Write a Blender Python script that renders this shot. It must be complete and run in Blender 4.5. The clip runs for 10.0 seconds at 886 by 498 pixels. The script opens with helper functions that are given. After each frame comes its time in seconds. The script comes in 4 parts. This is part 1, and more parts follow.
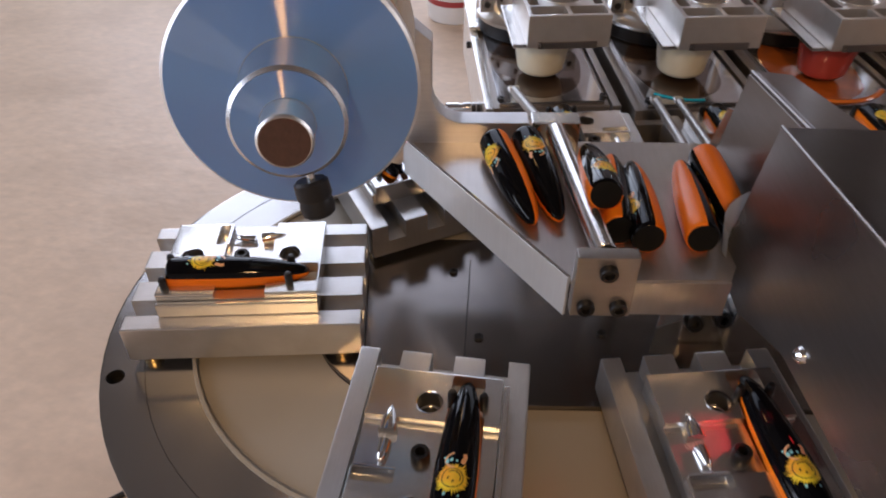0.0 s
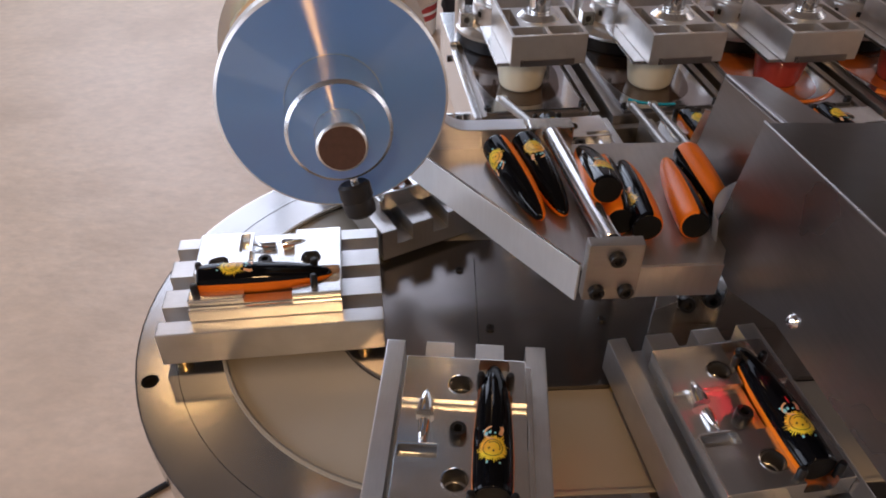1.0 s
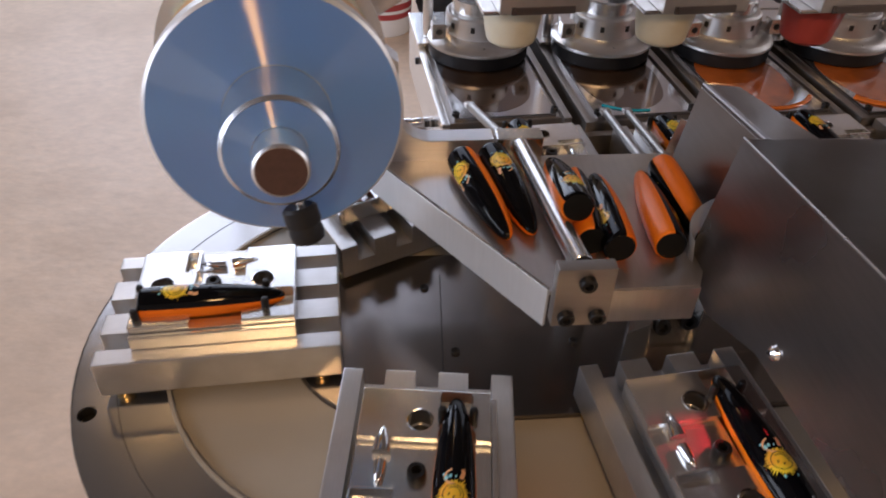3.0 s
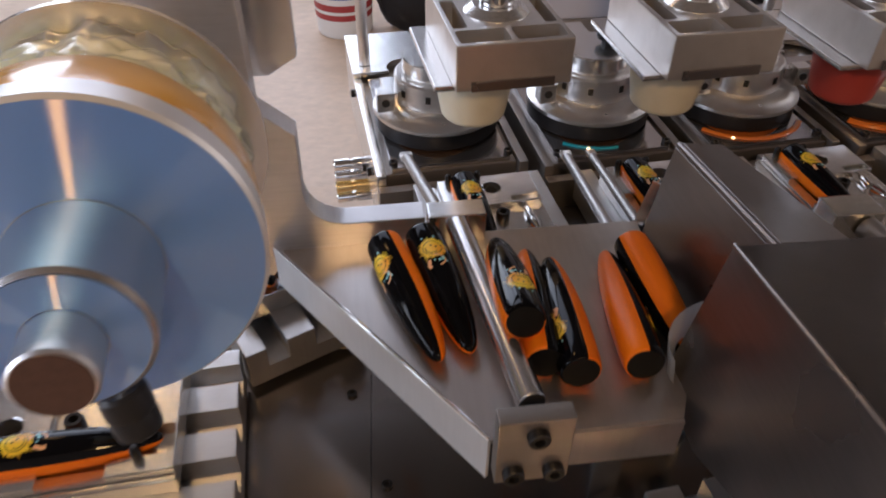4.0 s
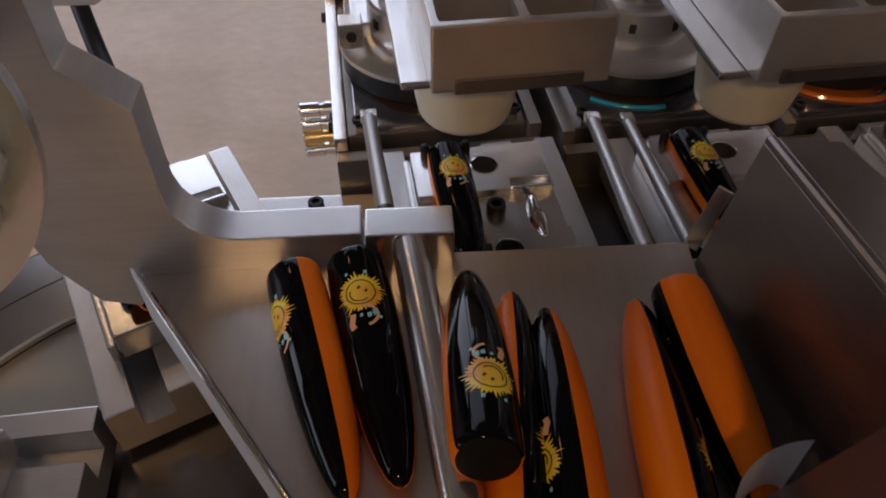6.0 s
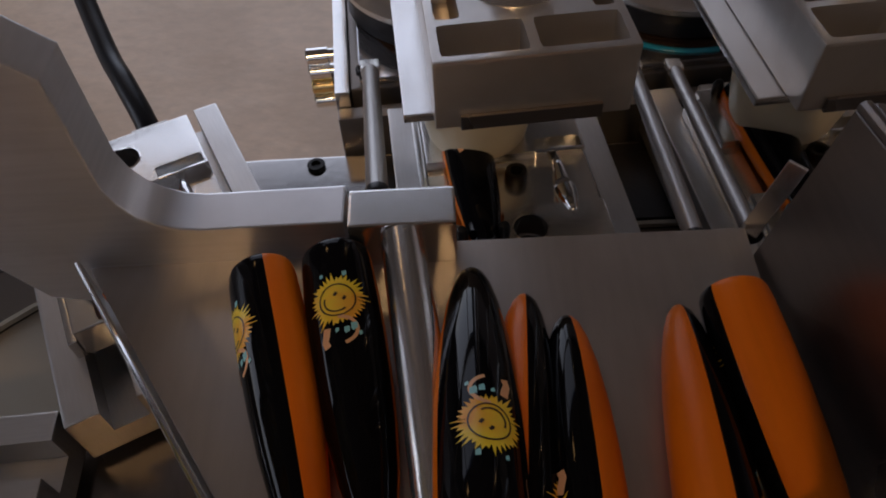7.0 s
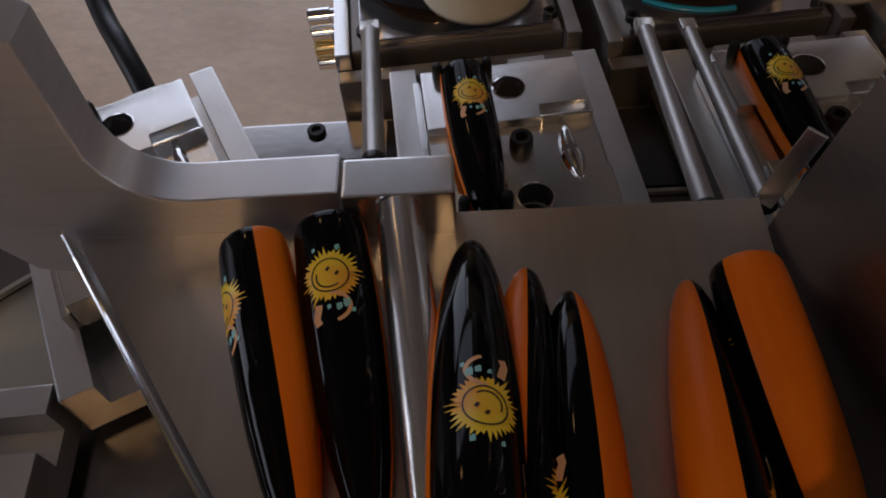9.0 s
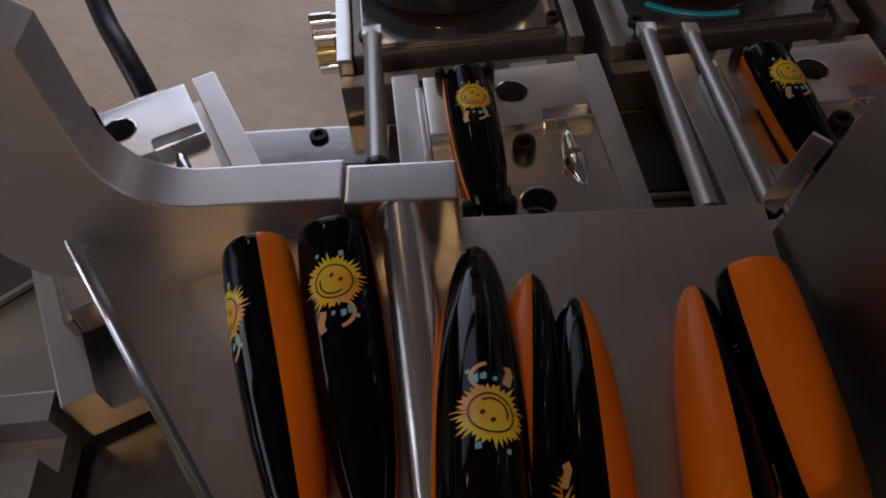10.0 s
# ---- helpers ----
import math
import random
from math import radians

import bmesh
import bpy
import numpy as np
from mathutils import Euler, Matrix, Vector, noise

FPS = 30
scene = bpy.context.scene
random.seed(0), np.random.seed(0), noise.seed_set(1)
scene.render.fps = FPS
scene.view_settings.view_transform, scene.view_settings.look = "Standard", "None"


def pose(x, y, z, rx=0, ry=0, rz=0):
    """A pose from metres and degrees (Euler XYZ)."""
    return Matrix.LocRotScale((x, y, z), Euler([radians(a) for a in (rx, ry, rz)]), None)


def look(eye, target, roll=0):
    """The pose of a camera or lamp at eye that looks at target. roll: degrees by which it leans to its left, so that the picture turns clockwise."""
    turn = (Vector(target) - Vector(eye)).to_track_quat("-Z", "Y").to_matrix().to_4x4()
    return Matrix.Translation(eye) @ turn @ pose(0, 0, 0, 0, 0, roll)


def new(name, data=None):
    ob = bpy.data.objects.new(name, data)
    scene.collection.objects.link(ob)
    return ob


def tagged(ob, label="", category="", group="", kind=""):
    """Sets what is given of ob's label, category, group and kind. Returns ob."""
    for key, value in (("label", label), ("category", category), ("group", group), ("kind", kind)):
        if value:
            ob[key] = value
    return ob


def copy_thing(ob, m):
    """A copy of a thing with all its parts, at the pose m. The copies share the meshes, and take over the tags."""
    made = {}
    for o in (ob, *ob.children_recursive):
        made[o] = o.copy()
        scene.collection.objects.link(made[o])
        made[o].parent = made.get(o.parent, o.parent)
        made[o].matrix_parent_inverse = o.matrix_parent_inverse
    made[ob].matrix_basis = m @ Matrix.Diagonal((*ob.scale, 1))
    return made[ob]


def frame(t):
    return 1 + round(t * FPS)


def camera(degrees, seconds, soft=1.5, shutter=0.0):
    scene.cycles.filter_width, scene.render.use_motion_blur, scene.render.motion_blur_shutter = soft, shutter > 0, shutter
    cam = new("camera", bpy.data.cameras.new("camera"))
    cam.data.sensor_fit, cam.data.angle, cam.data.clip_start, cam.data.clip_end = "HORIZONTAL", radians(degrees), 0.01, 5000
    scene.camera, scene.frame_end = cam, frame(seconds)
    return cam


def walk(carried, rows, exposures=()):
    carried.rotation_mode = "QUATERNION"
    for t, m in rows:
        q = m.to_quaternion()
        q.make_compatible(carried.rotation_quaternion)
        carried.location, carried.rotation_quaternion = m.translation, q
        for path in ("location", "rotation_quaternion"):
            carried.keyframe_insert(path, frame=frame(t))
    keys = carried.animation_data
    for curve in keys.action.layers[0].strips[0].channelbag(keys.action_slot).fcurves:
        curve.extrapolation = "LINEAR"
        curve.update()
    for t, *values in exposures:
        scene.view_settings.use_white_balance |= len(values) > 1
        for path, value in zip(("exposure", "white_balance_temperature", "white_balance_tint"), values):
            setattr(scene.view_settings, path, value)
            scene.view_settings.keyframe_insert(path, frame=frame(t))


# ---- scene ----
cam = camera(63.1, 10.0, 1.8, 0.5)
PATH = [
    (0, (0.046, 0.014, 0.371), (0.019, 1.549, -0.911), 0.1),
    (0.5, (0.019, -0.01, 0.379), (0.116, 1.513, -0.915), 1.9),
    (1, (0.005, -0.021, 0.386), (0.102, 1.536, -0.866), 0.6),
    (1.5, (0.005, -0.021, 0.385), (0.146, 1.537, -0.861), 1.1),
    (2, (0.004, -0.017, 0.381), (0.143, 1.539, -0.867), 1.5),
    (2.2, (-0.001, -0.02, 0.378), (0.14, 1.547, -0.857), 2.0),
    (3.5, (0.042, 0.065, 0.379), (0.22, 1.595, -0.897), 1.1),
    (4, (0.065, 0.129, 0.37), (0.268, 1.651, -0.912), 0.5),
    (4.5, (0.082, 0.174, 0.353), (0.322, 1.677, -0.945), 2.1),
    (5, (0.102, 0.214, 0.339), (0.296, 1.709, -0.975), 1.8),
    (5.5, (0.11, 0.242, 0.323), (0.254, 1.686, -1.053), 1.2),
    (7, (0.132, 0.317, 0.283), (0.122, 1.565, -1.279), -3.2),
    (7.5, (0.137, 0.325, 0.274), (0.061, 1.534, -1.318), -5.8),
    (8, (0.137, 0.329, 0.272), (0.06, 1.509, -1.341), -5.7),
    (8.5, (0.136, 0.327, 0.275), (0.065, 1.503, -1.341), -5.5),
    (9, (0.136, 0.325, 0.277), (0.09, 1.493, -1.346), -4.6),
    (9.5, (0.137, 0.327, 0.276), (0.101, 1.501, -1.343), -4.5),
    (10, (0.135, 0.326, 0.277), (0.088, 1.501, -1.34), -4.7),
]
EXPOSURES = [(0.0, 0.12, 6000, 18), (2.0, 0.12, 5980, 18), (4.5, 0.08, 6100, 18), (5.5, -0.32, 6250, 20), (7.0, -1.06, 6120, 19), (10.0, -0.97, 6120, 19)]

walk(cam, [(t, look(eye, target, roll)) for t, eye, target, roll in PATH], EXPOSURES)

# ---- world and lights ----
world = bpy.data.worlds.new("world")
scene.world = world
world.use_nodes = True
wn = world.node_tree
sky = wn.nodes.new("ShaderNodeTexSky")
sky.sky_type, sky.sun_disc = "NISHITA", False
sky.sun_elevation, sky.sun_rotation = radians(32), radians(300)
wn.links.new(sky.outputs["Color"], wn.nodes["Background"].inputs["Color"])
wn.nodes["Background"].inputs["Strength"].default_value = 0.12


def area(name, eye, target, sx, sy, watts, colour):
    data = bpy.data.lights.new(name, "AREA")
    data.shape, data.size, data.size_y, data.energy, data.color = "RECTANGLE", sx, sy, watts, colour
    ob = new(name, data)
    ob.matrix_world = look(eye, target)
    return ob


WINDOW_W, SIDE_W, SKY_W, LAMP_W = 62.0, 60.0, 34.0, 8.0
area("window_light_far", (-1.25, 5.45, 1.35), (0.0, 0.6, 0.1), 3.0, 1.8, WINDOW_W, (0.88, 0.94, 1.0))
area("window_light_side", (-3.45, 0.1, 1.1), (0.0, 0.4, 0.1), 3.0, 1.6, SIDE_W, (0.88, 0.94, 1.0))
area("rooflight", (-0.90, 4.20, 2.47), (-0.90, 4.201, 0.0), 2.4, 2.2, SKY_W, (0.92, 0.96, 1.0))
# fill light added from the east to brighten the film roll
area("east_fill_light", (3.45, 0.9, 1.45), (0.0, 0.4, 0.1), 2.2, 1.3, SIDE_W * 0.42, (1.0, 0.92, 0.82))
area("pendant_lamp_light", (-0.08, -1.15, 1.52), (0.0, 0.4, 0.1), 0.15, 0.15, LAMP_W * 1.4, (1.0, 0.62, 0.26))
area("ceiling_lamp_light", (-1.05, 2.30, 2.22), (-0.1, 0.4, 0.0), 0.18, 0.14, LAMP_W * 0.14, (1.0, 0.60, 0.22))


# ---- materials ----
def material(name, base, rough=0.4, metal=0.0, vary=0.12, scale=60.0, bump=0.0, bscale=400.0, stretch=(1, 1, 1),
             stain=None, stain_scale=12.0, stain_amt=0.5, coat=0.0, rvary=0.09, sub=0.0, trans=0.0, object_random=0.0):
    m = bpy.data.materials.new(name)
    m.use_nodes = True
    n, l = m.node_tree.nodes, m.node_tree.links
    b = n["Principled BSDF"]
    co = n.new("ShaderNodeTexCoord")
    mp = n.new("ShaderNodeMapping")
    mp.inputs["Scale"].default_value = stretch
    l.new(co.outputs["Object"], mp.inputs["Vector"])
    n1 = n.new("ShaderNodeTexNoise")
    n1.inputs["Scale"].default_value, n1.inputs["Detail"].default_value = scale, 5
    l.new(mp.outputs["Vector"], n1.inputs["Vector"])
    n2 = n.new("ShaderNodeTexNoise")
    n2.inputs["Scale"].default_value, n2.inputs["Detail"].default_value = stain_scale, 4
    l.new(co.outputs["Object"], n2.inputs["Vector"])
    mix = n.new("ShaderNodeMix")
    mix.data_type = "RGBA"
    mix.inputs["A"].default_value = (*[max(0, c * (1 - vary)) for c in base], 1)
    mix.inputs["B"].default_value = (*[min(1, c * (1 + vary)) for c in base], 1)
    l.new(n1.outputs["Fac"], mix.inputs["Factor"])
    out = mix.outputs["Result"]
    if stain:
        ramp = n.new("ShaderNodeMapRange")
        ramp.inputs["From Min"].default_value, ramp.inputs["From Max"].default_value = 0.45, 0.75
        ramp.inputs["To Max"].default_value = stain_amt
        l.new(n2.outputs["Fac"], ramp.inputs["Value"])
        mx = n.new("ShaderNodeMix")
        mx.data_type = "RGBA"
        mx.inputs["B"].default_value = (*stain, 1)
        l.new(out, mx.inputs["A"])
        l.new(ramp.outputs["Result"], mx.inputs["Factor"])
        out = mx.outputs["Result"]
    if object_random:
        info = n.new("ShaderNodeObjectInfo")
        hs = n.new("ShaderNodeHueSaturation")
        mr = n.new("ShaderNodeMapRange")
        mr.inputs["To Min"].default_value, mr.inputs["To Max"].default_value = 1 - object_random, 1 + object_random
        l.new(info.outputs["Random"], mr.inputs["Value"])
        l.new(mr.outputs["Result"], hs.inputs["Value"])
        l.new(out, hs.inputs["Color"])
        out = hs.outputs["Color"]
    l.new(out, b.inputs["Base Color"])
    rr = n.new("ShaderNodeMapRange")
    rr.inputs["To Min"].default_value, rr.inputs["To Max"].default_value = max(0.02, rough - rvary), min(1, rough + rvary)
    l.new(n2.outputs["Fac"], rr.inputs["Value"])
    l.new(rr.outputs["Result"], b.inputs["Roughness"])
    b.inputs["Metallic"].default_value = metal
    b.inputs["Coat Weight"].default_value = coat
    b.inputs["Coat Roughness"].default_value = 0.06
    b.inputs["Transmission Weight"].default_value = trans
    if sub:
        b.inputs["Subsurface Weight"].default_value = sub
        b.inputs["Subsurface Radius"].default_value = (0.01, 0.008, 0.005)
    if bump:
        n3 = n.new("ShaderNodeTexNoise")
        n3.inputs["Scale"].default_value, n3.inputs["Detail"].default_value = bscale, 3
        l.new(mp.outputs["Vector"], n3.inputs["Vector"])
        bp = n.new("ShaderNodeBump")
        bp.inputs["Strength"].default_value, bp.inputs["Distance"].default_value = bump, 0.0006
        l.new(n3.outputs["Fac"], bp.inputs["Height"])
        l.new(bp.outputs["Normal"], b.inputs["Normal"])
    return m


ALU = material("milled_aluminium", (0.76, 0.76, 0.75), 0.22, 0.95, 0.07, 90, 0.04, 500, (1, 12, 1), (0.5, 0.46, 0.42), 30, 0.25, rvary=0.035)
ALU_BASE = material("sawn_aluminium", (0.66, 0.65, 0.64), 0.34, 0.92, 0.09, 90, 0.08, 500, (1, 12, 1), (0.42, 0.39, 0.36), 30, 0.35, rvary=0.05)
CARRIAGE = material("cast_aluminium", (0.68, 0.65, 0.62), 0.36, 0.90, 0.08, 90, 0.10, 600, (1, 1, 1), (0.45, 0.40, 0.36), 40, 0.35, rvary=0.05)
ALU_BRUSH = material("brushed_aluminium", (0.72, 0.71, 0.70), 0.24, 0.96, 0.10, 40, 0.05, 260, (1, 1, 14), (0.45, 0.40, 0.36), 25, 0.3, rvary=0.05)
SHEET = material("stainless_sheet", (0.58, 0.545, 0.52), 0.38, 0.94, 0.10, 40, 0.08, 70, (8, 1, 1), (0.42, 0.37, 0.33), 22, 0.45, rvary=0.13)
SATIN = material("satin_steel_sheet", (0.74, 0.74, 0.74), 0.40, 0.55, 0.06, 30, 0.04, 160, (14, 1, 1), (0.45, 0.42, 0.40), 14, 0.35)
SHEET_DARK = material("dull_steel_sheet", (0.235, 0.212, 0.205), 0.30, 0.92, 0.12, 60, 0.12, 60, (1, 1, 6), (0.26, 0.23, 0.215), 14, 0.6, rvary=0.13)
DECK_STEEL = material("polished_deck_steel", (0.40, 0.39, 0.38), 0.17, 0.96, 0.08, 25, 0.06, 180, (1, 1, 1), (0.40, 0.36, 0.33), 16, 0.35)
INNER_STEEL = material("oily_dark_steel", (0.26, 0.235, 0.22), 0.22, 0.95, 0.15, 20, 0.06, 160, (1, 1, 1), (0.13, 0.11, 0.10), 10, 0.6)
CHROME = material("chrome", (0.82, 0.82, 0.82), 0.10, 1.0, 0.03, 30, 0, 0, (1, 1, 1), (0.6, 0.58, 0.55), 60, 0.2, rvary=0.05)
ROD = material("drawn_steel_rod", (0.38, 0.365, 0.355), 0.42, 0.92, 0.06, 30, 0.05, 200, (10, 10, 1), (0.40, 0.37, 0.35), 30, 0.3)
DULL = material("dull_machined_steel", (0.36, 0.33, 0.305), 0.42, 0.9, 0.08, 60, 0.08, 400, (1, 1, 8), (0.26, 0.24, 0.22), 30, 0.4)
CHROME_DULL = material("worn_polished_steel", (0.66, 0.65, 0.65), 0.20, 0.95, 0.05, 30, 0.04, 200, (10, 10, 1), (0.45, 0.42, 0.40), 30, 0.3, rvary=0.06)
CUP_STEEL = material("turned_steel", (0.84, 0.82, 0.80), 0.30, 0.96, 0.06, 30, 0.08, 500, (1, 1, 20), (0.5, 0.44, 0.38), 40, 0.3, rvary=0.06)
BRASS = material("brass", (0.78, 0.58, 0.26), 0.25, 0.95)
BOLT = material("black_oxide_bolt", (0.025, 0.024, 0.024), 0.34, 0.6, 0.2, 200, 0.1, 800)
RUST = material("browned_steel", (0.085, 0.045, 0.035), 0.5, 0.2, 0.3, 300, 0.3, 600)
HOLE = material("dark_bore", (0.05, 0.047, 0.045), 0.5, 0.7)
# near-black that stands in for shade between deck and stations
SHADE_GAP = material("shade_gap_black", (0.022, 0.019, 0.017), 0.5, 0.0, 0.2, 60, 0.2, 300)
RUBBER = material("black_rubber", (0.018, 0.018, 0.02), 0.42, 0.0, 0.2, 90, 0.15, 500)
PLASTIC = material("cream_plastic", (0.38, 0.335, 0.265), 0.36, 0.0, 0.06, 14, 0.03, 120, stain=(0.35, 0.29, 0.21), stain_scale=9, stain_amt=0.5)
SILICONE = material("cream_silicone", (0.74, 0.68, 0.52), 0.32, 0.0, 0.04, 30, stain=(0.55, 0.46, 0.30), stain_scale=40, stain_amt=0.4, sub=0.15)
SILICONE_RED = material("red_silicone", (0.42, 0.055, 0.04), 0.30, 0.0, 0.06, 30, sub=0.1)
BLUE_FILM = material("blue_film_on_metal", (0.13, 0.38, 0.98), 0.30, 0.50, 0.05, 20, 0.03, 60, stain=(0.17, 0.42, 0.95), stain_scale=10, stain_amt=0.4, rvary=0.05)
FOIL = material("crinkled_yellow_film", (0.97, 0.89, 0.56), 0.22, 0.1, 0.06, 38, 0.5, 60, (1, 1, 1), (0.84, 0.60, 0.16), 26, 0.7, coat=0.5, rvary=0.10)
FILM_AMBER = material("amber_film", (0.86, 0.43, 0.05), 0.30, 0.0, 0.15, 30, 0.3, 50, coat=0.5)
ARM = material("grey_brushed_plate", (0.76, 0.75, 0.76), 0.40, 0.95, 0.10, 40, 0.05, 260, (1, 1, 14), (0.30, 0.28, 0.28), 25, 0.3, rvary=0.05)
RIM = material("satin_aluminium_rim", (0.86, 0.86, 0.87), 0.42, 0.55, 0.05, 40, 0.05, 300, stain=(0.66, 0.64, 0.62), stain_scale=25, stain_amt=0.4)
HUB = material("polished_hub_steel", (0.74, 0.73, 0.73), 0.24, 0.96, 0.06, 30, 0.05, 300, (1, 1, 14), (0.45, 0.45, 0.50), 30, 0.3, rvary=0.04)
BLACK_GLOSS = material("black_lacquer", (0.003, 0.003, 0.004), 0.05, 0.0, 0.3, 60, coat=0.0, rvary=0.04)
END_BLACK = material("matt_black_end", (0.006, 0.006, 0.006), 0.55, 0.0, 0.2, 90, 0.1, 500)
ORANGE = material("orange_paint", (0.86, 0.195, 0.002), 0.34, 0.0, 0.13, 30, 0.05, 200, (1, 10, 10), (0.66, 0.13, 0.003), 24, 0.5, coat=0.0, rvary=0.06)
YELLOW = material("yellow_print", (0.92, 0.68, 0.03), 0.35, 0.0, 0.10, 300, stain=(0.88, 0.30, 0.02), stain_scale=75, stain_amt=0.9)
PRINT_BLACK = material("black_print", (0.03, 0.015, 0.01), 0.4)
PRINT_TEAL = material("pale_blue_print", (0.25, 0.58, 0.62), 0.4)
PRINT_PEACH = material("peach_print", (0.78, 0.42, 0.20), 0.4)
INK_TEAL = material("turquoise_ink", (0.02, 0.36, 0.48), 0.12, coat=1.0)
INK_ORANGE = material("orange_ink", (0.80, 0.20, 0.02), 0.12, coat=1.0)
INK_DARK = material("dark_ink_film", (0.075, 0.042, 0.024), 0.10, 0.5, 0.3, 40, coat=0.6, stain=(0.16, 0.08, 0.04), stain_scale=20, stain_amt=0.6, rvary=0.05)
INK_RUST = material("orange_ink_film", (0.50, 0.12, 0.015), 0.14, 0.0, 0.4, 40, coat=0.8, stain=(0.07, 0.03, 0.015), stain_scale=22, stain_amt=0.9, rvary=0.05)
ETCH = material("steel_print_plate", (0.50, 0.50, 0.52), 0.14, 0.95, 0.2, 20, stain=(0.30, 0.26, 0.22), stain_scale=18, stain_amt=0.6, rvary=0.05)
CONCRETE = material("trowelled_concrete", (0.70, 0.52, 0.37), 0.48, 0.0, 0.18, 30, 0.35, 70, (1, 1, 1), (0.50, 0.36, 0.245), 3.2, 0.6)
# unseen walls: dark ones deepen reflections, pale ones bounce light back
DARK_WALL = material("unseen_dark_wall", (0.10, 0.085, 0.075), 0.8, 0.0, 0.05, 3, 0.1, 80, stain=(0.07, 0.06, 0.05), stain_scale=1.3, stain_amt=0.4)
BOUNCE_WALL = material("pale_bounce_wall", (0.60, 0.52, 0.45), 0.8, 0.0, 0.06, 3, 0.1, 80, stain=(0.48, 0.41, 0.35), stain_scale=1.3, stain_amt=0.5)
CEIL = material("boarded_ceiling", (0.17, 0.15, 0.135), 0.85, 0.0, 0.05, 3)
LILAC = material("pale_lilac_enamel", (0.76, 0.78, 0.90), 0.34, 0.0, 0.05, 5, 0.04, 60, stain=(0.42, 0.42, 0.50), stain_scale=4, stain_amt=0.4)
PAIL_WHITE = material("white_pail_plastic", (0.80, 0.79, 0.77), 0.35, 0.0, 0.04, 20)
PAIL_RED = material("red_label", (0.40, 0.05, 0.05), 0.4)
PAIL_BLUE = material("blue_label", (0.05, 0.16, 0.45), 0.4)
MACHINE = material("grey_machine_enamel", (0.30, 0.28, 0.27), 0.45, 0.0, 0.08, 12, stain=(0.2, 0.17, 0.15), stain_scale=6, stain_amt=0.5)

RED_GLOW = material("red_lens", (0.6, 0.02, 0.02), 0.2)
RED_GLOW.node_tree.nodes["Principled BSDF"].inputs["Emission Color"].default_value = (1.0, 0.03, 0.03, 1)
RED_GLOW.node_tree.nodes["Principled BSDF"].inputs["Emission Strength"].default_value = 12.0

cn = CONCRETE.node_tree.nodes
cn["Bump"].inputs["Distance"].default_value, cn["Bump"].inputs["Strength"].default_value = 0.010, 0.6
cn["Noise Texture.002"].inputs["Scale"].default_value, cn["Noise Texture.002"].inputs["Detail"].default_value = 7, 10
cn["Mapping"].inputs["Scale"].default_value, cn["Mapping"].inputs["Rotation"].default_value = (1.0, 1.5, 1.0), (0, 0, radians(24))


def turned_finish(m, amount):
    """Circular lathe marks round the part's own z axis."""
    n, l = m.node_tree.nodes, m.node_tree.links
    t = n.new("ShaderNodeTangent")
    t.direction_type, t.axis = "RADIAL", "Z"
    n["Principled BSDF"].inputs["Anisotropic"].default_value = amount
    l.new(t.outputs["Tangent"], n["Principled BSDF"].inputs["Tangent"])


fb = FOIL.node_tree.nodes["Principled BSDF"]
fb.inputs["Subsurface Weight"].default_value, fb.inputs["Subsurface Scale"].default_value = 0.85, 1.0
fb.inputs["Subsurface Radius"].default_value = (0.09, 0.08, 0.045)
BLACK_GLOSS.node_tree.nodes["Principled BSDF"].inputs["Specular IOR Level"].default_value = 0.16
END_BLACK.node_tree.nodes["Principled BSDF"].inputs["Specular IOR Level"].default_value = 0.15
RUBBER.node_tree.nodes["Principled BSDF"].inputs["Specular IOR Level"].default_value = 0.25
ORANGE.node_tree.nodes["Principled BSDF"].inputs["Specular IOR Level"].default_value = 0.20
BLUE_FILM.node_tree.nodes["Principled BSDF"].inputs["Specular IOR Level"].default_value = 0.25
turned_finish(BLUE_FILM, 0.8)


def lathe_sheen(m, share, rotation):
    """Bare turned metal shining through: a narrow anisotropic gloss over the colour."""
    n, l = m.node_tree.nodes, m.node_tree.links
    g = n.new("ShaderNodeBsdfAnisotropic")
    # gold of the lamp's streak is put into the gloss colour
    g.inputs["Color"].default_value = (0.98, 0.80, 0.55, 1)
    g.inputs["Roughness"].default_value, g.inputs["Anisotropy"].default_value, g.inputs["Rotation"].default_value = 0.42, 0.93, rotation
    l.new(n["Tangent"].outputs["Tangent"], g.inputs["Tangent"])
    mx = n.new("ShaderNodeMixShader")
    mx.inputs["Fac"].default_value = share
    l.new(n["Principled BSDF"].outputs["BSDF"], mx.inputs[1])
    l.new(g.outputs["BSDF"], mx.inputs[2])
    l.new(mx.outputs["Shader"], n["Material Output"].inputs["Surface"])


lathe_sheen(BLUE_FILM, 0.27, 0.0)
turned_finish(CUP_STEEL, 0.85)
turned_finish(HUB, 0.85)


# ---- mesh helpers ----
def crisp(e):
    """Edge between a broad face and a narrow bevel."""
    a, b = sorted(f.calc_area() for f in e.link_faces)
    return b > 12 * a and e.calc_face_angle(0) > radians(6)


def finish(name, bm, mat, smooth=35):
    me = bpy.data.meshes.new(name)
    for f in bm.faces:
        f.smooth = True
    bm.normal_update()
    for e in bm.edges:
        if len(e.link_faces) != 2 or (e.calc_face_angle(0) > radians(smooth) or crisp(e)):
            e.smooth = False
    bm.to_mesh(me)
    bm.free()
    for m in (mat if isinstance(mat, (list, tuple)) else [mat]):
        me.materials.append(m)
    return me


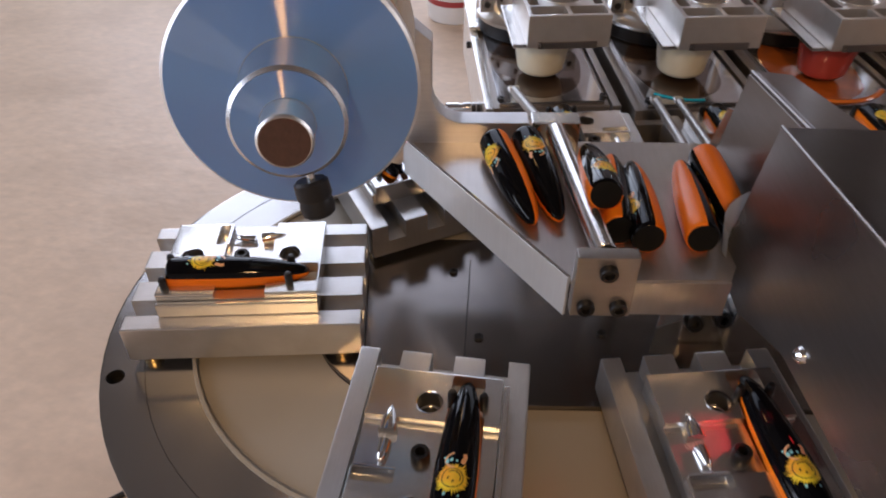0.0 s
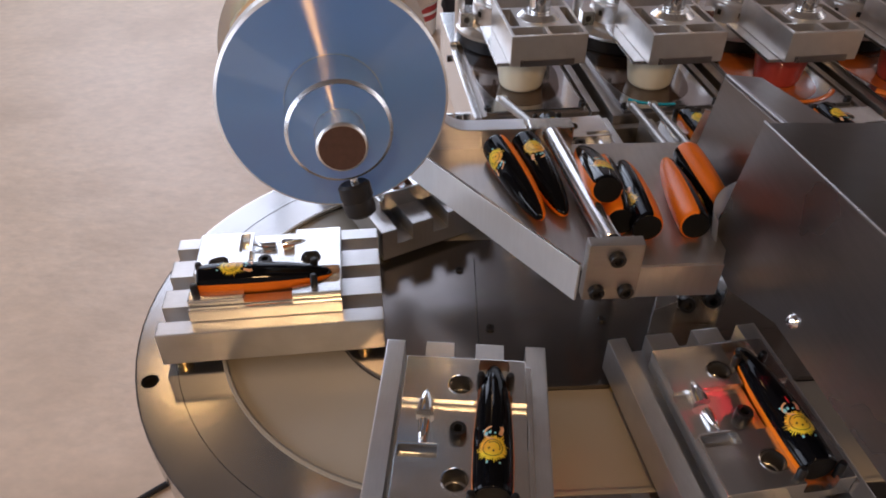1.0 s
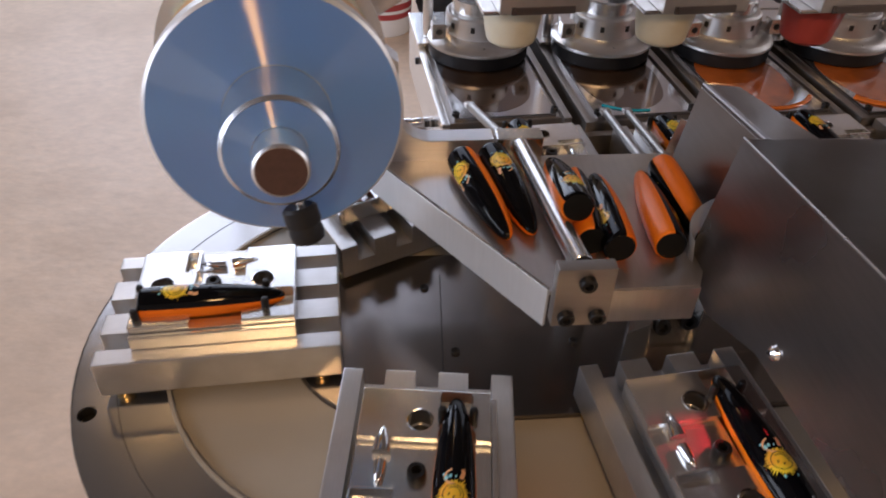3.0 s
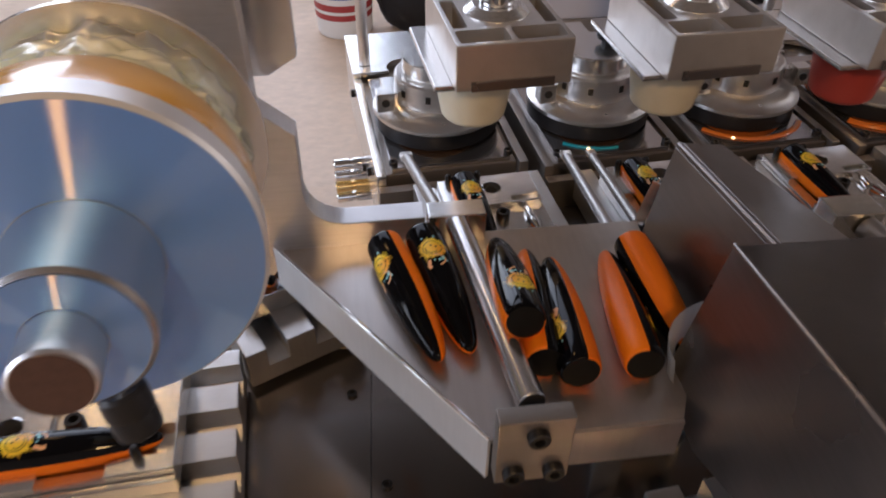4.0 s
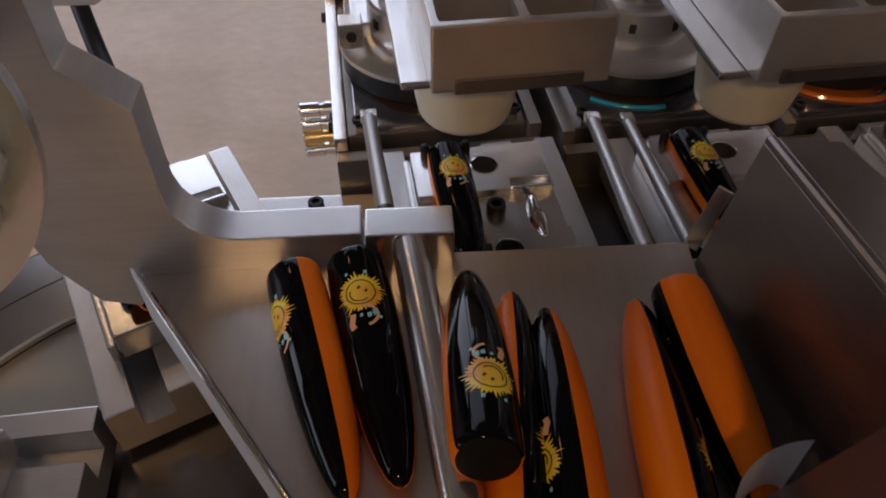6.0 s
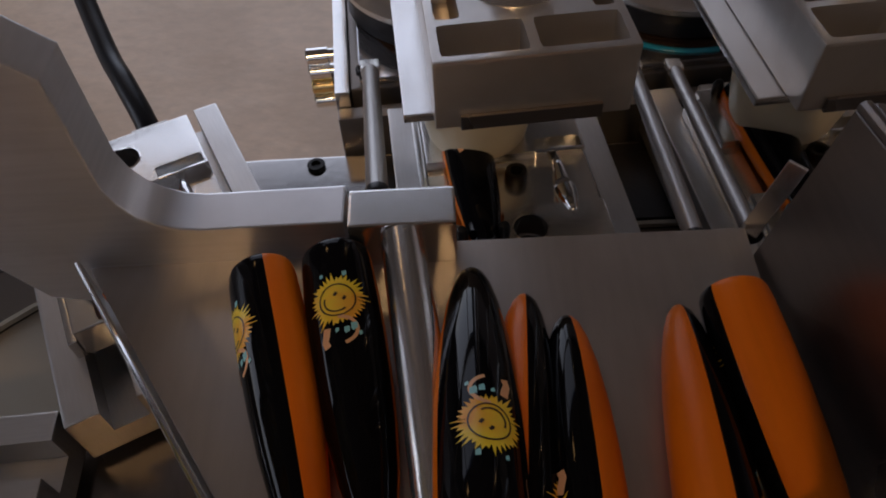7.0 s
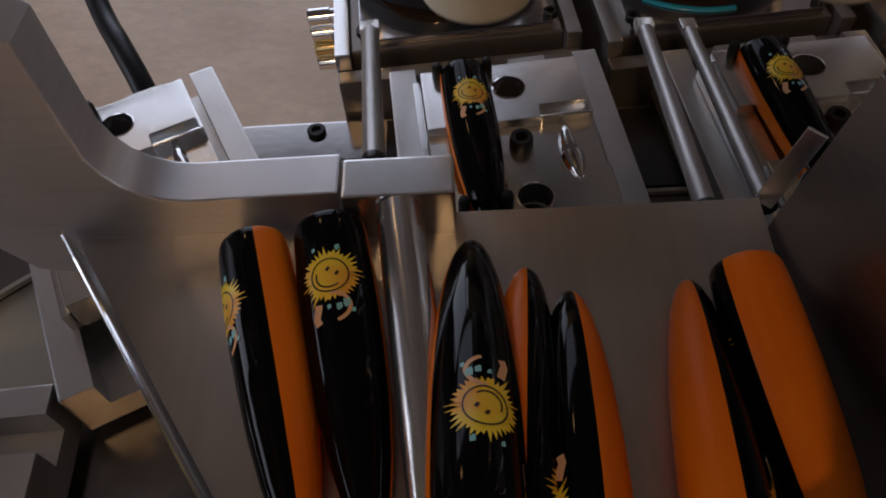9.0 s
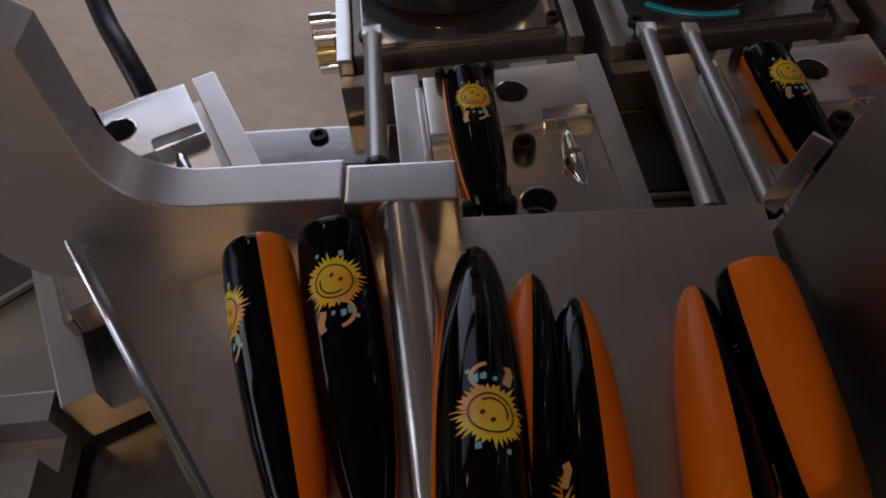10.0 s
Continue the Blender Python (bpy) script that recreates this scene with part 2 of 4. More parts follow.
def part(name, bm, mat, parent=None, label="", m=None, smooth=26):
    ob = new(name, bm if isinstance(bm, bpy.types.Mesh) else finish(name, bm, mat, smooth))
    if parent is not None:
        ob.parent = parent
    if m is not None:
        ob.matrix_basis = m
    if label:
        ob["label"] = label
    return ob


def thing(name, m, label, category, group="", kind=""):
    ob = new(name)
    ob.empty_display_size = 0.01
    ob.matrix_basis = m
    return tagged(ob, label, category, group, kind)


def box(x0, x1, y0, y1, z0, z1, bevel=0.0008, seg=2, bm=None):
    own = bmesh.new()
    bmesh.ops.create_cube(own, size=1)
    for v in own.verts:
        v.co = Vector(((x0 + x1) / 2 + v.co.x * (x1 - x0), (y0 + y1) / 2 + v.co.y * (y1 - y0), (z0 + z1) / 2 + v.co.z * (z1 - z0)))
    if bevel:
        bmesh.ops.bevel(own, geom=own.edges[:], offset=bevel, segments=seg, affect="EDGES", profile=0.7)
    return join(bm, own)


def join(bm, own):
    if bm is None:
        return own
    tmp = bpy.data.meshes.new("tmp")
    own.to_mesh(tmp)
    own.free()
    bm.from_mesh(tmp)
    bpy.data.meshes.remove(tmp)
    return bm


def lathe(profile, segs=48, m=None, bm=None):
    """Turns (radius, height) pairs round the z axis."""
    own = bmesh.new()
    rings = []
    for r, z in profile:
        if r < 1e-6:
            rings.append([own.verts.new((0, 0, z))])
        else:
            rings.append([own.verts.new((r * math.cos(2 * math.pi * i / segs), r * math.sin(2 * math.pi * i / segs), z)) for i in range(segs)])
    for a, b in zip(rings, rings[1:]):
        for i in range(segs):
            j = (i + 1) % segs
            q = [a[i % len(a)], a[j % len(a)], b[j % len(b)], b[i % len(b)]]
            q = [v for k, v in enumerate(q) if v not in q[:k]]
            if len(q) > 2:
                own.faces.new(q)
    bmesh.ops.recalc_face_normals(own, faces=own.faces[:])
    if m is not None:
        own.transform(m)
    return join(bm, own)


def rod_profile(r, z0, z1, ch=0.0006):
    return [(0, z0), (r - ch, z0), (r, z0 + ch), (r, z1 - ch), (r - ch, z1), (0, z1)]


def along(a, b):
    """Pose at a whose z axis points to b, and the distance."""
    d = Vector(b) - Vector(a)
    return Matrix.Translation(a) @ d.to_track_quat("Z", "Y").to_matrix().to_4x4(), d.length


def prism(points, z0, z1, bevel=0.0, bm=None, m=None):
    """A polygon in the xy plane raised from z0 to z1."""
    own = bmesh.new()
    low = [own.verts.new((x, y, z0)) for x, y in points]
    top = [own.verts.new((x, y, z1)) for x, y in points]
    own.faces.new(low[::-1])
    own.faces.new(top)
    k = len(points)
    for i in range(k):
        own.faces.new((low[i], low[(i + 1) % k], top[(i + 1) % k], top[i]))
    bmesh.ops.recalc_face_normals(own, faces=own.faces[:])
    if bevel:
        edges = [e for e in own.edges if e.calc_face_angle(0) > radians(25)]
        bmesh.ops.bevel(own, geom=edges, offset=bevel, segments=2, affect="EDGES", profile=0.7)
    if m is not None:
        own.transform(m)
    return join(bm, own)


def cut(bm, cutters):
    """Takes the cutters away from the mesh."""
    made = []
    for k, b in enumerate([bm, *cutters]):
        me = bpy.data.meshes.new("cutting")
        b.to_mesh(me)
        b.free()
        made.append(new("cutting", me))
    for c in made[1:]:
        md = made[0].modifiers.new("cut", "BOOLEAN")
        md.operation, md.solver, md.object = "DIFFERENCE", "EXACT", c
    dg = bpy.context.evaluated_depsgraph_get()
    dg.update()
    out = bmesh.new()
    res = bpy.data.meshes.new_from_object(made[0].evaluated_get(dg))
    out.from_mesh(res)
    bpy.data.meshes.remove(res)
    for o in made:
        me = o.data
        bpy.data.objects.remove(o)
        bpy.data.meshes.remove(me)
    return out


def tube(points, r, segs=14, bm=None):
    """A round tube through the points."""
    own = bmesh.new()
    pts = [Vector(p) for p in points]
    rings = []
    for i, p in enumerate(pts):
        d = (pts[min(i + 1, len(pts) - 1)] - pts[max(i - 1, 0)]).normalized()
        q = d.to_track_quat("Z", "Y").to_matrix()
        rings.append([own.verts.new(p + q @ Vector((r * math.cos(2 * math.pi * k / segs), r * math.sin(2 * math.pi * k / segs), 0))) for k in range(segs)])
    for a, b in zip(rings, rings[1:]):
        for k in range(segs):
            own.faces.new((a[k], a[(k + 1) % segs], b[(k + 1) % segs], b[k]))
    own.faces.new(rings[0][::-1])
    own.faces.new(rings[-1])
    bmesh.ops.recalc_face_normals(own, faces=own.faces[:])
    return join(bm, own)


def smooth_path(ctrl, n=10):
    """Catmull-Rom points through the control points."""
    c = [Vector(p) for p in ctrl]
    c = [2 * c[0] - c[1], *c, 2 * c[-1] - c[-2]]
    out = []
    for i in range(1, len(c) - 2):
        for k in range(n):
            t = k / n
            out.append(0.5 * ((2 * c[i]) + (c[i + 1] - c[i - 1]) * t + (2 * c[i - 1] - 5 * c[i] + 4 * c[i + 1] - c[i + 2]) * t * t
                              + (3 * c[i] - 3 * c[i + 1] + c[i + 2] - c[i - 1]) * t ** 3))
    return out + [c[-2]]


def cap_screw(r=0.005, h=0.005, parent=None, m=None, name="bolt"):
    """A socket-head screw, head up along z, with its hexagon recess."""
    bm = lathe([(r * 0.52, h * 0.35), (r * 0.52, h), (r * 0.9, h), (r, h * 0.85), (r, 0), (0, 0)], 24)
    lathe([(0, h * 0.35), (r * 0.52, h * 0.35)], 24, bm=bm)
    return part(name, bm, BOLT, parent, "black socket-head screw" if parent else "", m)


# ---- room ----
FLOOR_Z = -0.75


# walls stay out of view; south and east are pale reflectors, north and west dark
def build_room():
    tagged(part("floor", box(-3.6, 3.6, -2.4, 5.6, FLOOR_Z - 0.1, FLOOR_Z, 0), CONCRETE), "worn beige trowelled concrete workshop floor", "floor", kind="structure")
    # unseen wall, opened for the added east fill light
    east = cut(box(3.5, 3.62, -2.4, 5.6, FLOOR_Z, 2.5, 0), [box(3.3, 3.8, -0.25, 2.05, 0.75, 2.15, 0)])
    tagged(part("wall_east", east, BOUNCE_WALL), "unseen pale bounce wall with an opening for the added east light", "wall", kind="structure")
    tagged(part("wall_south", box(-3.5, 3.5, -2.5, -2.4, FLOOR_Z, 2.5, 0), BOUNCE_WALL), "unseen warm pale wall that bounces light onto south-facing parts", "wall", kind="structure")
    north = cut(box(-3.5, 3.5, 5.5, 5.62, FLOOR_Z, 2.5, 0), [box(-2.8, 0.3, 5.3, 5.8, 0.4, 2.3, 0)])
    tagged(part("wall_north", north, DARK_WALL), "unseen wall kept dark for contrast, with a wide window opening", "wall", kind="structure")
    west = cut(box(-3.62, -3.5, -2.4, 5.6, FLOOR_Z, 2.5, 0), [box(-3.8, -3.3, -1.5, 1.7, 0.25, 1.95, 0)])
    tagged(part("wall_west", west, DARK_WALL), "unseen wall kept dark for contrast, with a window opening", "wall", kind="structure")
    tagged(part("ceiling", cut(box(-3.62, 3.62, -2.5, 5.62, 2.5, 2.6, 0), [box(-2.15, 0.35, 3.05, 5.35, 2.4, 2.7, 0)]), CEIL), "plain dark boarded workshop ceiling with a rooflight opening", "ceiling", kind="structure")


build_room()

# ---- oval indexing deck ----
OX, OY, OX2 = 0.031, 0.387, 0.62


def stadium(r, n=40):
    pts = [(OX + r * math.cos(a), OY + r * math.sin(a)) for a in np.linspace(math.pi / 2, 3 * math.pi / 2, n)]
    return pts + [(OX2 + r * math.cos(a), OY + r * math.sin(a)) for a in np.linspace(-math.pi / 2, math.pi / 2, n)]


def build_deck():
    deck = thing("conveyor_deck", pose(0, 0, 0), "oval polished steel indexing deck with cream plastic track plates", "machine deck", kind="structure")
    ring = cut(prism(stadium(0.227), -0.022, 0.0, 0.0015), [prism(stadium(0.166), -0.05, 0.05), lathe(rod_profile(0.0062, -0.008, 0.02), 20, Matrix.Translation((-0.176, 0.322, 0)))])
    part("outer_ring", ring, DECK_STEEL, deck)
    part("rim_band", cut(prism(stadium(0.2255), -0.045, -0.0225), [prism(stadium(0.215), -0.1, 0.1)]), ALU_BRUSH, deck)
    part("track_plate", cut(prism(stadium(0.1655), -0.016, -0.0035), [prism(stadium(0.084), -0.05, 0.05)]), PLASTIC, deck, "cream plastic track plate, slightly stained")
    part("centre_plate", prism(stadium(0.0835), -0.016, 0.0, 0.001), INNER_STEEL, deck, "dark oily polished steel centre plate")
    part("hole_lining", lathe([(0.0060, -0.001), (0.0060, -0.0075), (0, -0.0075)], 20, Matrix.Translation((-0.176, 0.322, 0))), HOLE, deck)
    for x, y in ((0.065, 0.362), (0.047, 0.43), (0.151, 0.367), (0.25, 0.36)):
        cap_screw(0.0032, 0.002, deck, pose(x, y, 0.0))
    for x in (0.062, 0.20, 0.34, 0.48):
        cap_screw(0.005, 0.0025, deck, pose(x, 0.606, 0.0))
    for a in (118,):
        cap_screw(0.005, 0.0025, deck, pose(OX + 0.212 * math.cos(radians(a)), OY + 0.212 * math.sin(radians(a)), 0.0))
    groove = cut(prism(stadium(0.1985), 0.0, 0.0003), [prism(stadium(0.1981), -0.01, 0.01)])
    part("scribed_line", groove, HOLE, deck)
    # shade in front of the stations, laid on the deck as a black strip
    part("oil_strip", box(0.10, 0.66, 0.556, 0.611, 0.0004, 0.0012, 0.0003), SHADE_GAP, deck, "black strip standing in for the shaded gap in front of the stations")
    part("inner_lip", cut(prism(stadium(0.1678), -0.002, 0.0007, 0.0005), [prism(stadium(0.1652), -0.05, 0.05)]), PLASTIC, deck)
    part("seam", box(-0.0004, 0.0004, -0.075, 0.060, 0, 0.0003, 0), HOLE, deck, m=pose(0.057, 0.385, 0.0001, 0, 0, -3))


build_deck()


def build_frame():
    base = thing("machine_frame", pose(0, 0, 0), "grey enamelled steel machine frame standing on the floor", "machine frame")
    part("bed", box(0.085, 1.25, 0.64, 1.02, -0.12, -0.032, 0.004), MACHINE, base)
    part("cabinet", box(0.10, 1.2, 0.34, 0.98, FLOOR_Z, -0.125, 0.006), MACHINE, base)
    part("deck_post", box(0.0, 1.0, 0.30, 0.48, -0.124, -0.05, 0.003), MACHINE, base)
    part("head_beam", box(0.05, 1.30, 0.52, 0.86, 0.86, 0.92, 0.004), MACHINE, base, "grey enamelled printing head beam")
    part("head_upright", box(1.28, 1.36, 0.60, 0.98, -0.118, 0.92, 0.004), MACHINE, base)
    part("rear_panel", box(0.20, 1.5, 1.03, 1.05, -0.008, 0.355, 0.003), LILAC, base, "pale lilac enamelled rear panel")
    part("rear_footing", box(0.22, 1.5, 1.0305, 1.049, -0.12, -0.0085, 0.002), MACHINE, base)
    for x, z in ((0.614, 0.022), (0.723, 0.016), (0.832, 0.016), (0.941, 0.016), (1.05, 0.016)):
        part("port", lathe([(0, 0.012), (0.010, 0.012), (0.016, 0.010), (0.022, 0.0), (0, 0)], 28, pose(x, 1.03, z, 90, 0, 0)), RUBBER, base, "black rubber hose port")


build_frame()


# ---- printed lures ----
LURE_L = 0.092


def lure_r(u):
    keys = [(0.0, 0.0094), (0.006, 0.0102), (0.02, 0.0107), (0.06, 0.0111), (0.2, 0.0114), (0.35, 0.0114), (0.5, 0.0109), (0.65, 0.0099), (0.8, 0.0081), (0.9, 0.0061), (0.96, 0.0042), (0.99, 0.0022), (1.0, 0.0)]
    for (a, ra), (b, rb) in zip(keys, keys[1:]):
        if u <= b:
            k = (u - a) / (b - a)
            return ra + (rb - ra) * k
    return 0.0


def lure_at(u, phi, off=0.0):
    """A point of the lure's skin: u along it, phi round it from the top."""
    r = lure_r(u) + off
    return Vector((u * LURE_L, r * math.sin(phi), 0.94 * r * math.cos(phi)))


def decal(shape, rings, off, u0=0.255):
    """A flat outline (metres along, metres round) laid on the skin of the lure."""
    own = bmesh.new()
    n = len(shape)
    loops = []
    for k in range(1, rings + 1):
        f = k / rings
        row = []
        for x, y in shape:
            u = u0 + x * f / LURE_L
            row.append(own.verts.new(lure_at(min(max(u, 0.013), 0.99), y * f / 0.0112, off)))
        loops.append(row)
    mid = own.verts.new(lure_at(u0, 0, off))
    for i in range(n):
        own.faces.new((mid, loops[0][i], loops[0][(i + 1) % n]))
        for a, b in zip(loops, loops[1:]):
            own.faces.new((a[i], b[i], b[(i + 1) % n], a[(i + 1) % n]))
    return own


def stroke(line, width, off, u0=0.255, bm=None):
    """A drawn line of even width on the skin of the lure."""
    own = bmesh.new()
    rows = []
    for i, (x, y) in enumerate(line):
        a, b = line[max(0, i - 1)], line[min(len(line) - 1, i + 1)]
        dx, dy = b[0] - a[0], b[1] - a[1]
        s = width / 2 / max(1e-9, math.hypot(dx, dy))
        rows.append([own.verts.new(lure_at(u0 + (x + q * dy * s) / LURE_L, (y - q * dx * s) / 0.0112, off)) for q in (-1, 1)])
    for a, b in zip(rows, rows[1:]):
        own.faces.new((a[0], a[1], b[1], b[0]))
    return join(bm, own)


def build_lure():
    lure = thing("fishing_lure", pose(0, 0, 0), "glossy black fishing lure with orange belly and sun print", "fishing lure", "printed lures")
    bm = bmesh.new()
    us = [0.0, 0.002, 0.006, 0.012, 0.02, 0.03, 0.06, 0.12, 0.2, 0.28, 0.35, 0.42, 0.5, 0.58, 0.65, 0.72, 0.8, 0.85, 0.9, 0.93, 0.96, 0.975, 0.99, 0.996]
    segs = 48
    rings = [[bm.verts.new(lure_at(u, 2 * math.pi * k / segs)) for k in range(segs)] for u in us]
    tip = bm.verts.new((LURE_L, 0, 0))
    cup = bm.verts.new((-0.0008, 0, 0))
    for a, b in zip(rings, rings[1:]):
        for k in range(segs):
            f = bm.faces.new((a[k], b[k], b[(k + 1) % segs], a[(k + 1) % segs]))
            f.material_index = 0 if (k < 10 or k >= 38) else 1
    for k in range(segs):
        f = bm.faces.new((rings[-1][k], tip, rings[-1][(k + 1) % segs]))
        f.material_index = 0 if (k < 10 or k >= 38) else 1
        bm.faces.new((cup, rings[0][k], rings[0][(k + 1) % segs])).material_index = 2
    part("body", bm, [BLACK_GLOSS, ORANGE, END_BLACK], lure, smooth=50)
    rnd = random.Random(4)
    sun = []
    for k in range(72):
        a = 2 * math.pi * k / 72
        r = 0.0070 + (rnd.choice((0.0010, 0.0014, 0.0020, 0.0034)) * rnd.uniform(0.7, 1.2) if k % 2 else rnd.uniform(-0.0008, 0.0006))
        sun.append((r * math.cos(a), r * math.sin(a)))
    part("sun_print", decal(sun, 6, 0.00010), YELLOW, lure, "yellow sun-shaped splash print")
    ring = [(0.0052 * math.cos(a), 0.0052 * math.sin(a)) for a in np.linspace(0, 2 * math.pi, 49)]
    face = stroke(ring, 0.00042, 0.00022)
    lean = radians(-38)

    def leaned(line):
        return [(x * math.cos(lean) - y * math.sin(lean), x * math.sin(lean) + y * math.cos(lean)) for x, y in line]
    stroke(leaned([(0.0003 + 0.0036 * math.cos(a), 0.0036 * math.sin(a)) for a in np.linspace(-1.3, 1.3, 20)]), 0.00048, 0.00022, bm=face)
    for side in (-1, 1):
        stroke(leaned([(-0.0020, side * 0.0014), (-0.0013, side * 0.0015), (-0.0007, side * 0.0014)]), 0.0009, 0.00022, bm=face)
    part("face_drawing", face, PRINT_BLACK, lure, "thin black line drawing")
    arc = stroke([(0.0100 + 0.0045 * math.sin(a), 0.0045 - 0.006 * (1 - math.cos(a))) for a in np.linspace(-1.4, 1.2, 22)], 0.0011, 0.00013)
    stroke([(0.0085, -0.004), (0.0105, -0.0045), (0.0125, -0.0052), (0.0145, -0.0046)], 0.0022, 0.00013, bm=arc)
    part("swirl_print", arc, PRINT_PEACH, lure, "peach paint swirl")
    drops = None
    for x, y, r in ((0.0093, 0.0036, 0.0011), (0.0102, 0.0015, 0.0009), (-0.0088, 0.003, 0.0008), (0.0098, -0.0012, 0.0006), (0.0116, 0.0052, 0.0006), (-0.0093, -0.0038, 0.0006)):
        drops = stroke([(x - r, y), (x - 0.4 * r, y + 0.1 * r), (x + 0.5 * r, y), (x + r, y + 0.3 * r)], 1.7 * r, 0.00017, bm=drops)
    part("speck_print", drops, PRINT_TEAL, lure, "pale blue paint specks")
    return lure


LURE = build_lure()


def lure_pose(head, tip, roll):
    """Lies from its blunt head to its tip; roll turns it round its length."""
    h, t = Vector(head), Vector(tip)
    x = (t - h).normalized()
    y = Vector((0, 0, 1)).cross(x).normalized()
    z = x.cross(y)
    m = Matrix((x, y, z)).transposed().to_4x4()
    return Matrix.Translation(h) @ m @ Matrix.Rotation(radians(roll), 4, "X")


# ---- work-holding fixtures on the deck ----
def build_fixture():
    fx = thing("lure_fixture", pose(0, 0, 0), "slotted aluminium work-holding fixture for one lure on the deck", "fixture", "fixtures on the deck")
    base = box(-0.072, 0.083, -0.0535, 0.0525, 0.006, 0.034, 0.001)
    base = cut(base, [box(-0.1, 0.1, y - 0.00725, y + 0.00725, 0.019, 0.05, 0) for y in (-0.033, 0.0, 0.033)])
    part("slotted_base", base, ALU_BASE, fx)
    plate = box(-0.0495, 0.055, -0.0385, 0.0355, 0.0343, 0.050, 0.0009)
    slot = [box(-0.012, 0.021, -0.05, 0.05, 0.0455, 0.06, 0.0012, 2), box(-0.018, 0.027, -0.030, -0.009, 0.040, 0.06, 0.002),
            lathe(rod_profile(0.0072, 0.036, 0.07), 28, Matrix.Translation((-0.033, 0.001, 0))),
            lathe(rod_profile(0.0072, 0.036, 0.07), 28, Matrix.Translation((0.033, 0.001, 0))),
            box(-0.02, -0.011, 0.012, 0.034, 0.0425, 0.06, 0.002), box(-0.07, 0.054, -0.0285, -0.0095, 0.0408, 0.06, 0.004)]
    part("top_plate", cut(plate, slot), ALU, fx)
    for x in (-0.033, 0.033):
        part("bore", lathe([(0.0070, 0.049), (0.0070, 0.0375), (0.003, 0.0375), (0.003, 0.036), (0, 0.036)], 28, Matrix.Translation((x, 0.001, 0))), CHROME_DULL, fx, "bright counterbored hole")
        part("bore_bottom", lathe([(0.0062, 0.0378), (0, 0.0378)], 24, Matrix.Translation((x, 0.001, 0))), HOLE, fx, "dark bottom of the hole")
        part("bore_rim", lathe([(0.0072, 0.0492), (0.0079, 0.0502), (0.0072, 0.0503), (0.0069, 0.0490)], 28, Matrix.Translation((x, 0.001, 0))), CHROME, fx, "bright turned rim")
    cap_screw(0.0052, 0.009, fx, pose(0.0, 0.001, 0.0425))
    cone = lathe([(0, 0.0), (0.0052, 0.0), (0.0045, 0.006), (0.0022, 0.013), (0.0, 0.017)], 24, pose(0.012, 0.021, 0.0475, 0, 80, 0))
    part("locating_cone", cone, CHROME, fx, "polished steel locating cone")
    cone = lathe([(0, 0.0), (0.0036, 0.0), (0.0028, 0.008), (0.0, 0.018)], 24, pose(0.006, 0.021, 0.0470, 0, -82, 0))
    part("locating_pin", cone, CHROME, fx, "polished steel tapered pin")
    part("back_stop", box(-0.0125, -0.0105, 0.012, 0.034, 0.0425, 0.0505, 0.0004), CHROME, fx)
    for x, y in ((0.036, -0.0110), (0.036, -0.0285), (-0.045, -0.0075), (-0.045, -0.0305)):
        part("clamp_pin", lathe([(0, 0), (0.0026, 0), (0.0026, 0.010), (0.0019, 0.0118), (0, 0.0122)], 16, Matrix.Translation((x, y, 0.046))), BOLT, fx, "small black clamping pin")
    part("side_strip", box(-0.0495, 0.055, -0.0425, -0.0390, 0.0343, 0.0445, 0.0006), ALU, fx)
    for x, y in ((-0.060, -0.046), (-0.060, 0.046), (0.068, -0.046), (0.068, 0.046)):
        part("foot", lathe(rod_profile(0.0055, 0.0001, 0.0062), 18, Matrix.Translation((x, y, 0))), BRASS, fx, "brass standoff foot")
    return fx


FIXTURE = build_fixture()
LURE_IN = Matrix.Translation((-0.0435, -0.019, 0.0522)) @ Matrix.Rotation(radians(1.0), 4, "Y") @ Matrix.Rotation(radians(-4), 4, "X")

# stops of the deck, in the order in which a fixture passes them
STOPS = [pose(0.573, 0.556, 0, 0, 0, -85.5), pose(0.437, 0.553, 0, 0, 0, -85.5), pose(0.301, 0.549, 0, 0, 0, -85.5), pose(0.164, 0.545, 0, 0, 0, -85),
         pose(-0.0035, 0.5365, 0, 0, 0, -64), pose(-0.0990, 0.389, 0, 0, 0, 3.5), pose(0.0315, 0.233, 0, 0, 0, 83), pose(0.199, 0.237, 0, 0, 0, 96), pose(0.345, 0.240, 0, 0, 0, 96)]
RIDERS = []
for k in range(8):
    f = FIXTURE if k == 0 else copy_thing(FIXTURE, STOPS[k])
    b = LURE if k == 0 else copy_thing(LURE, STOPS[k] @ LURE_IN)
    RIDERS.append((f, b, k))
FIXTURE.matrix_basis, LURE.matrix_basis = STOPS[0], STOPS[0] @ LURE_IN


# ---- sorting tray with finished lures ----
TRAY_Z = 0.0925


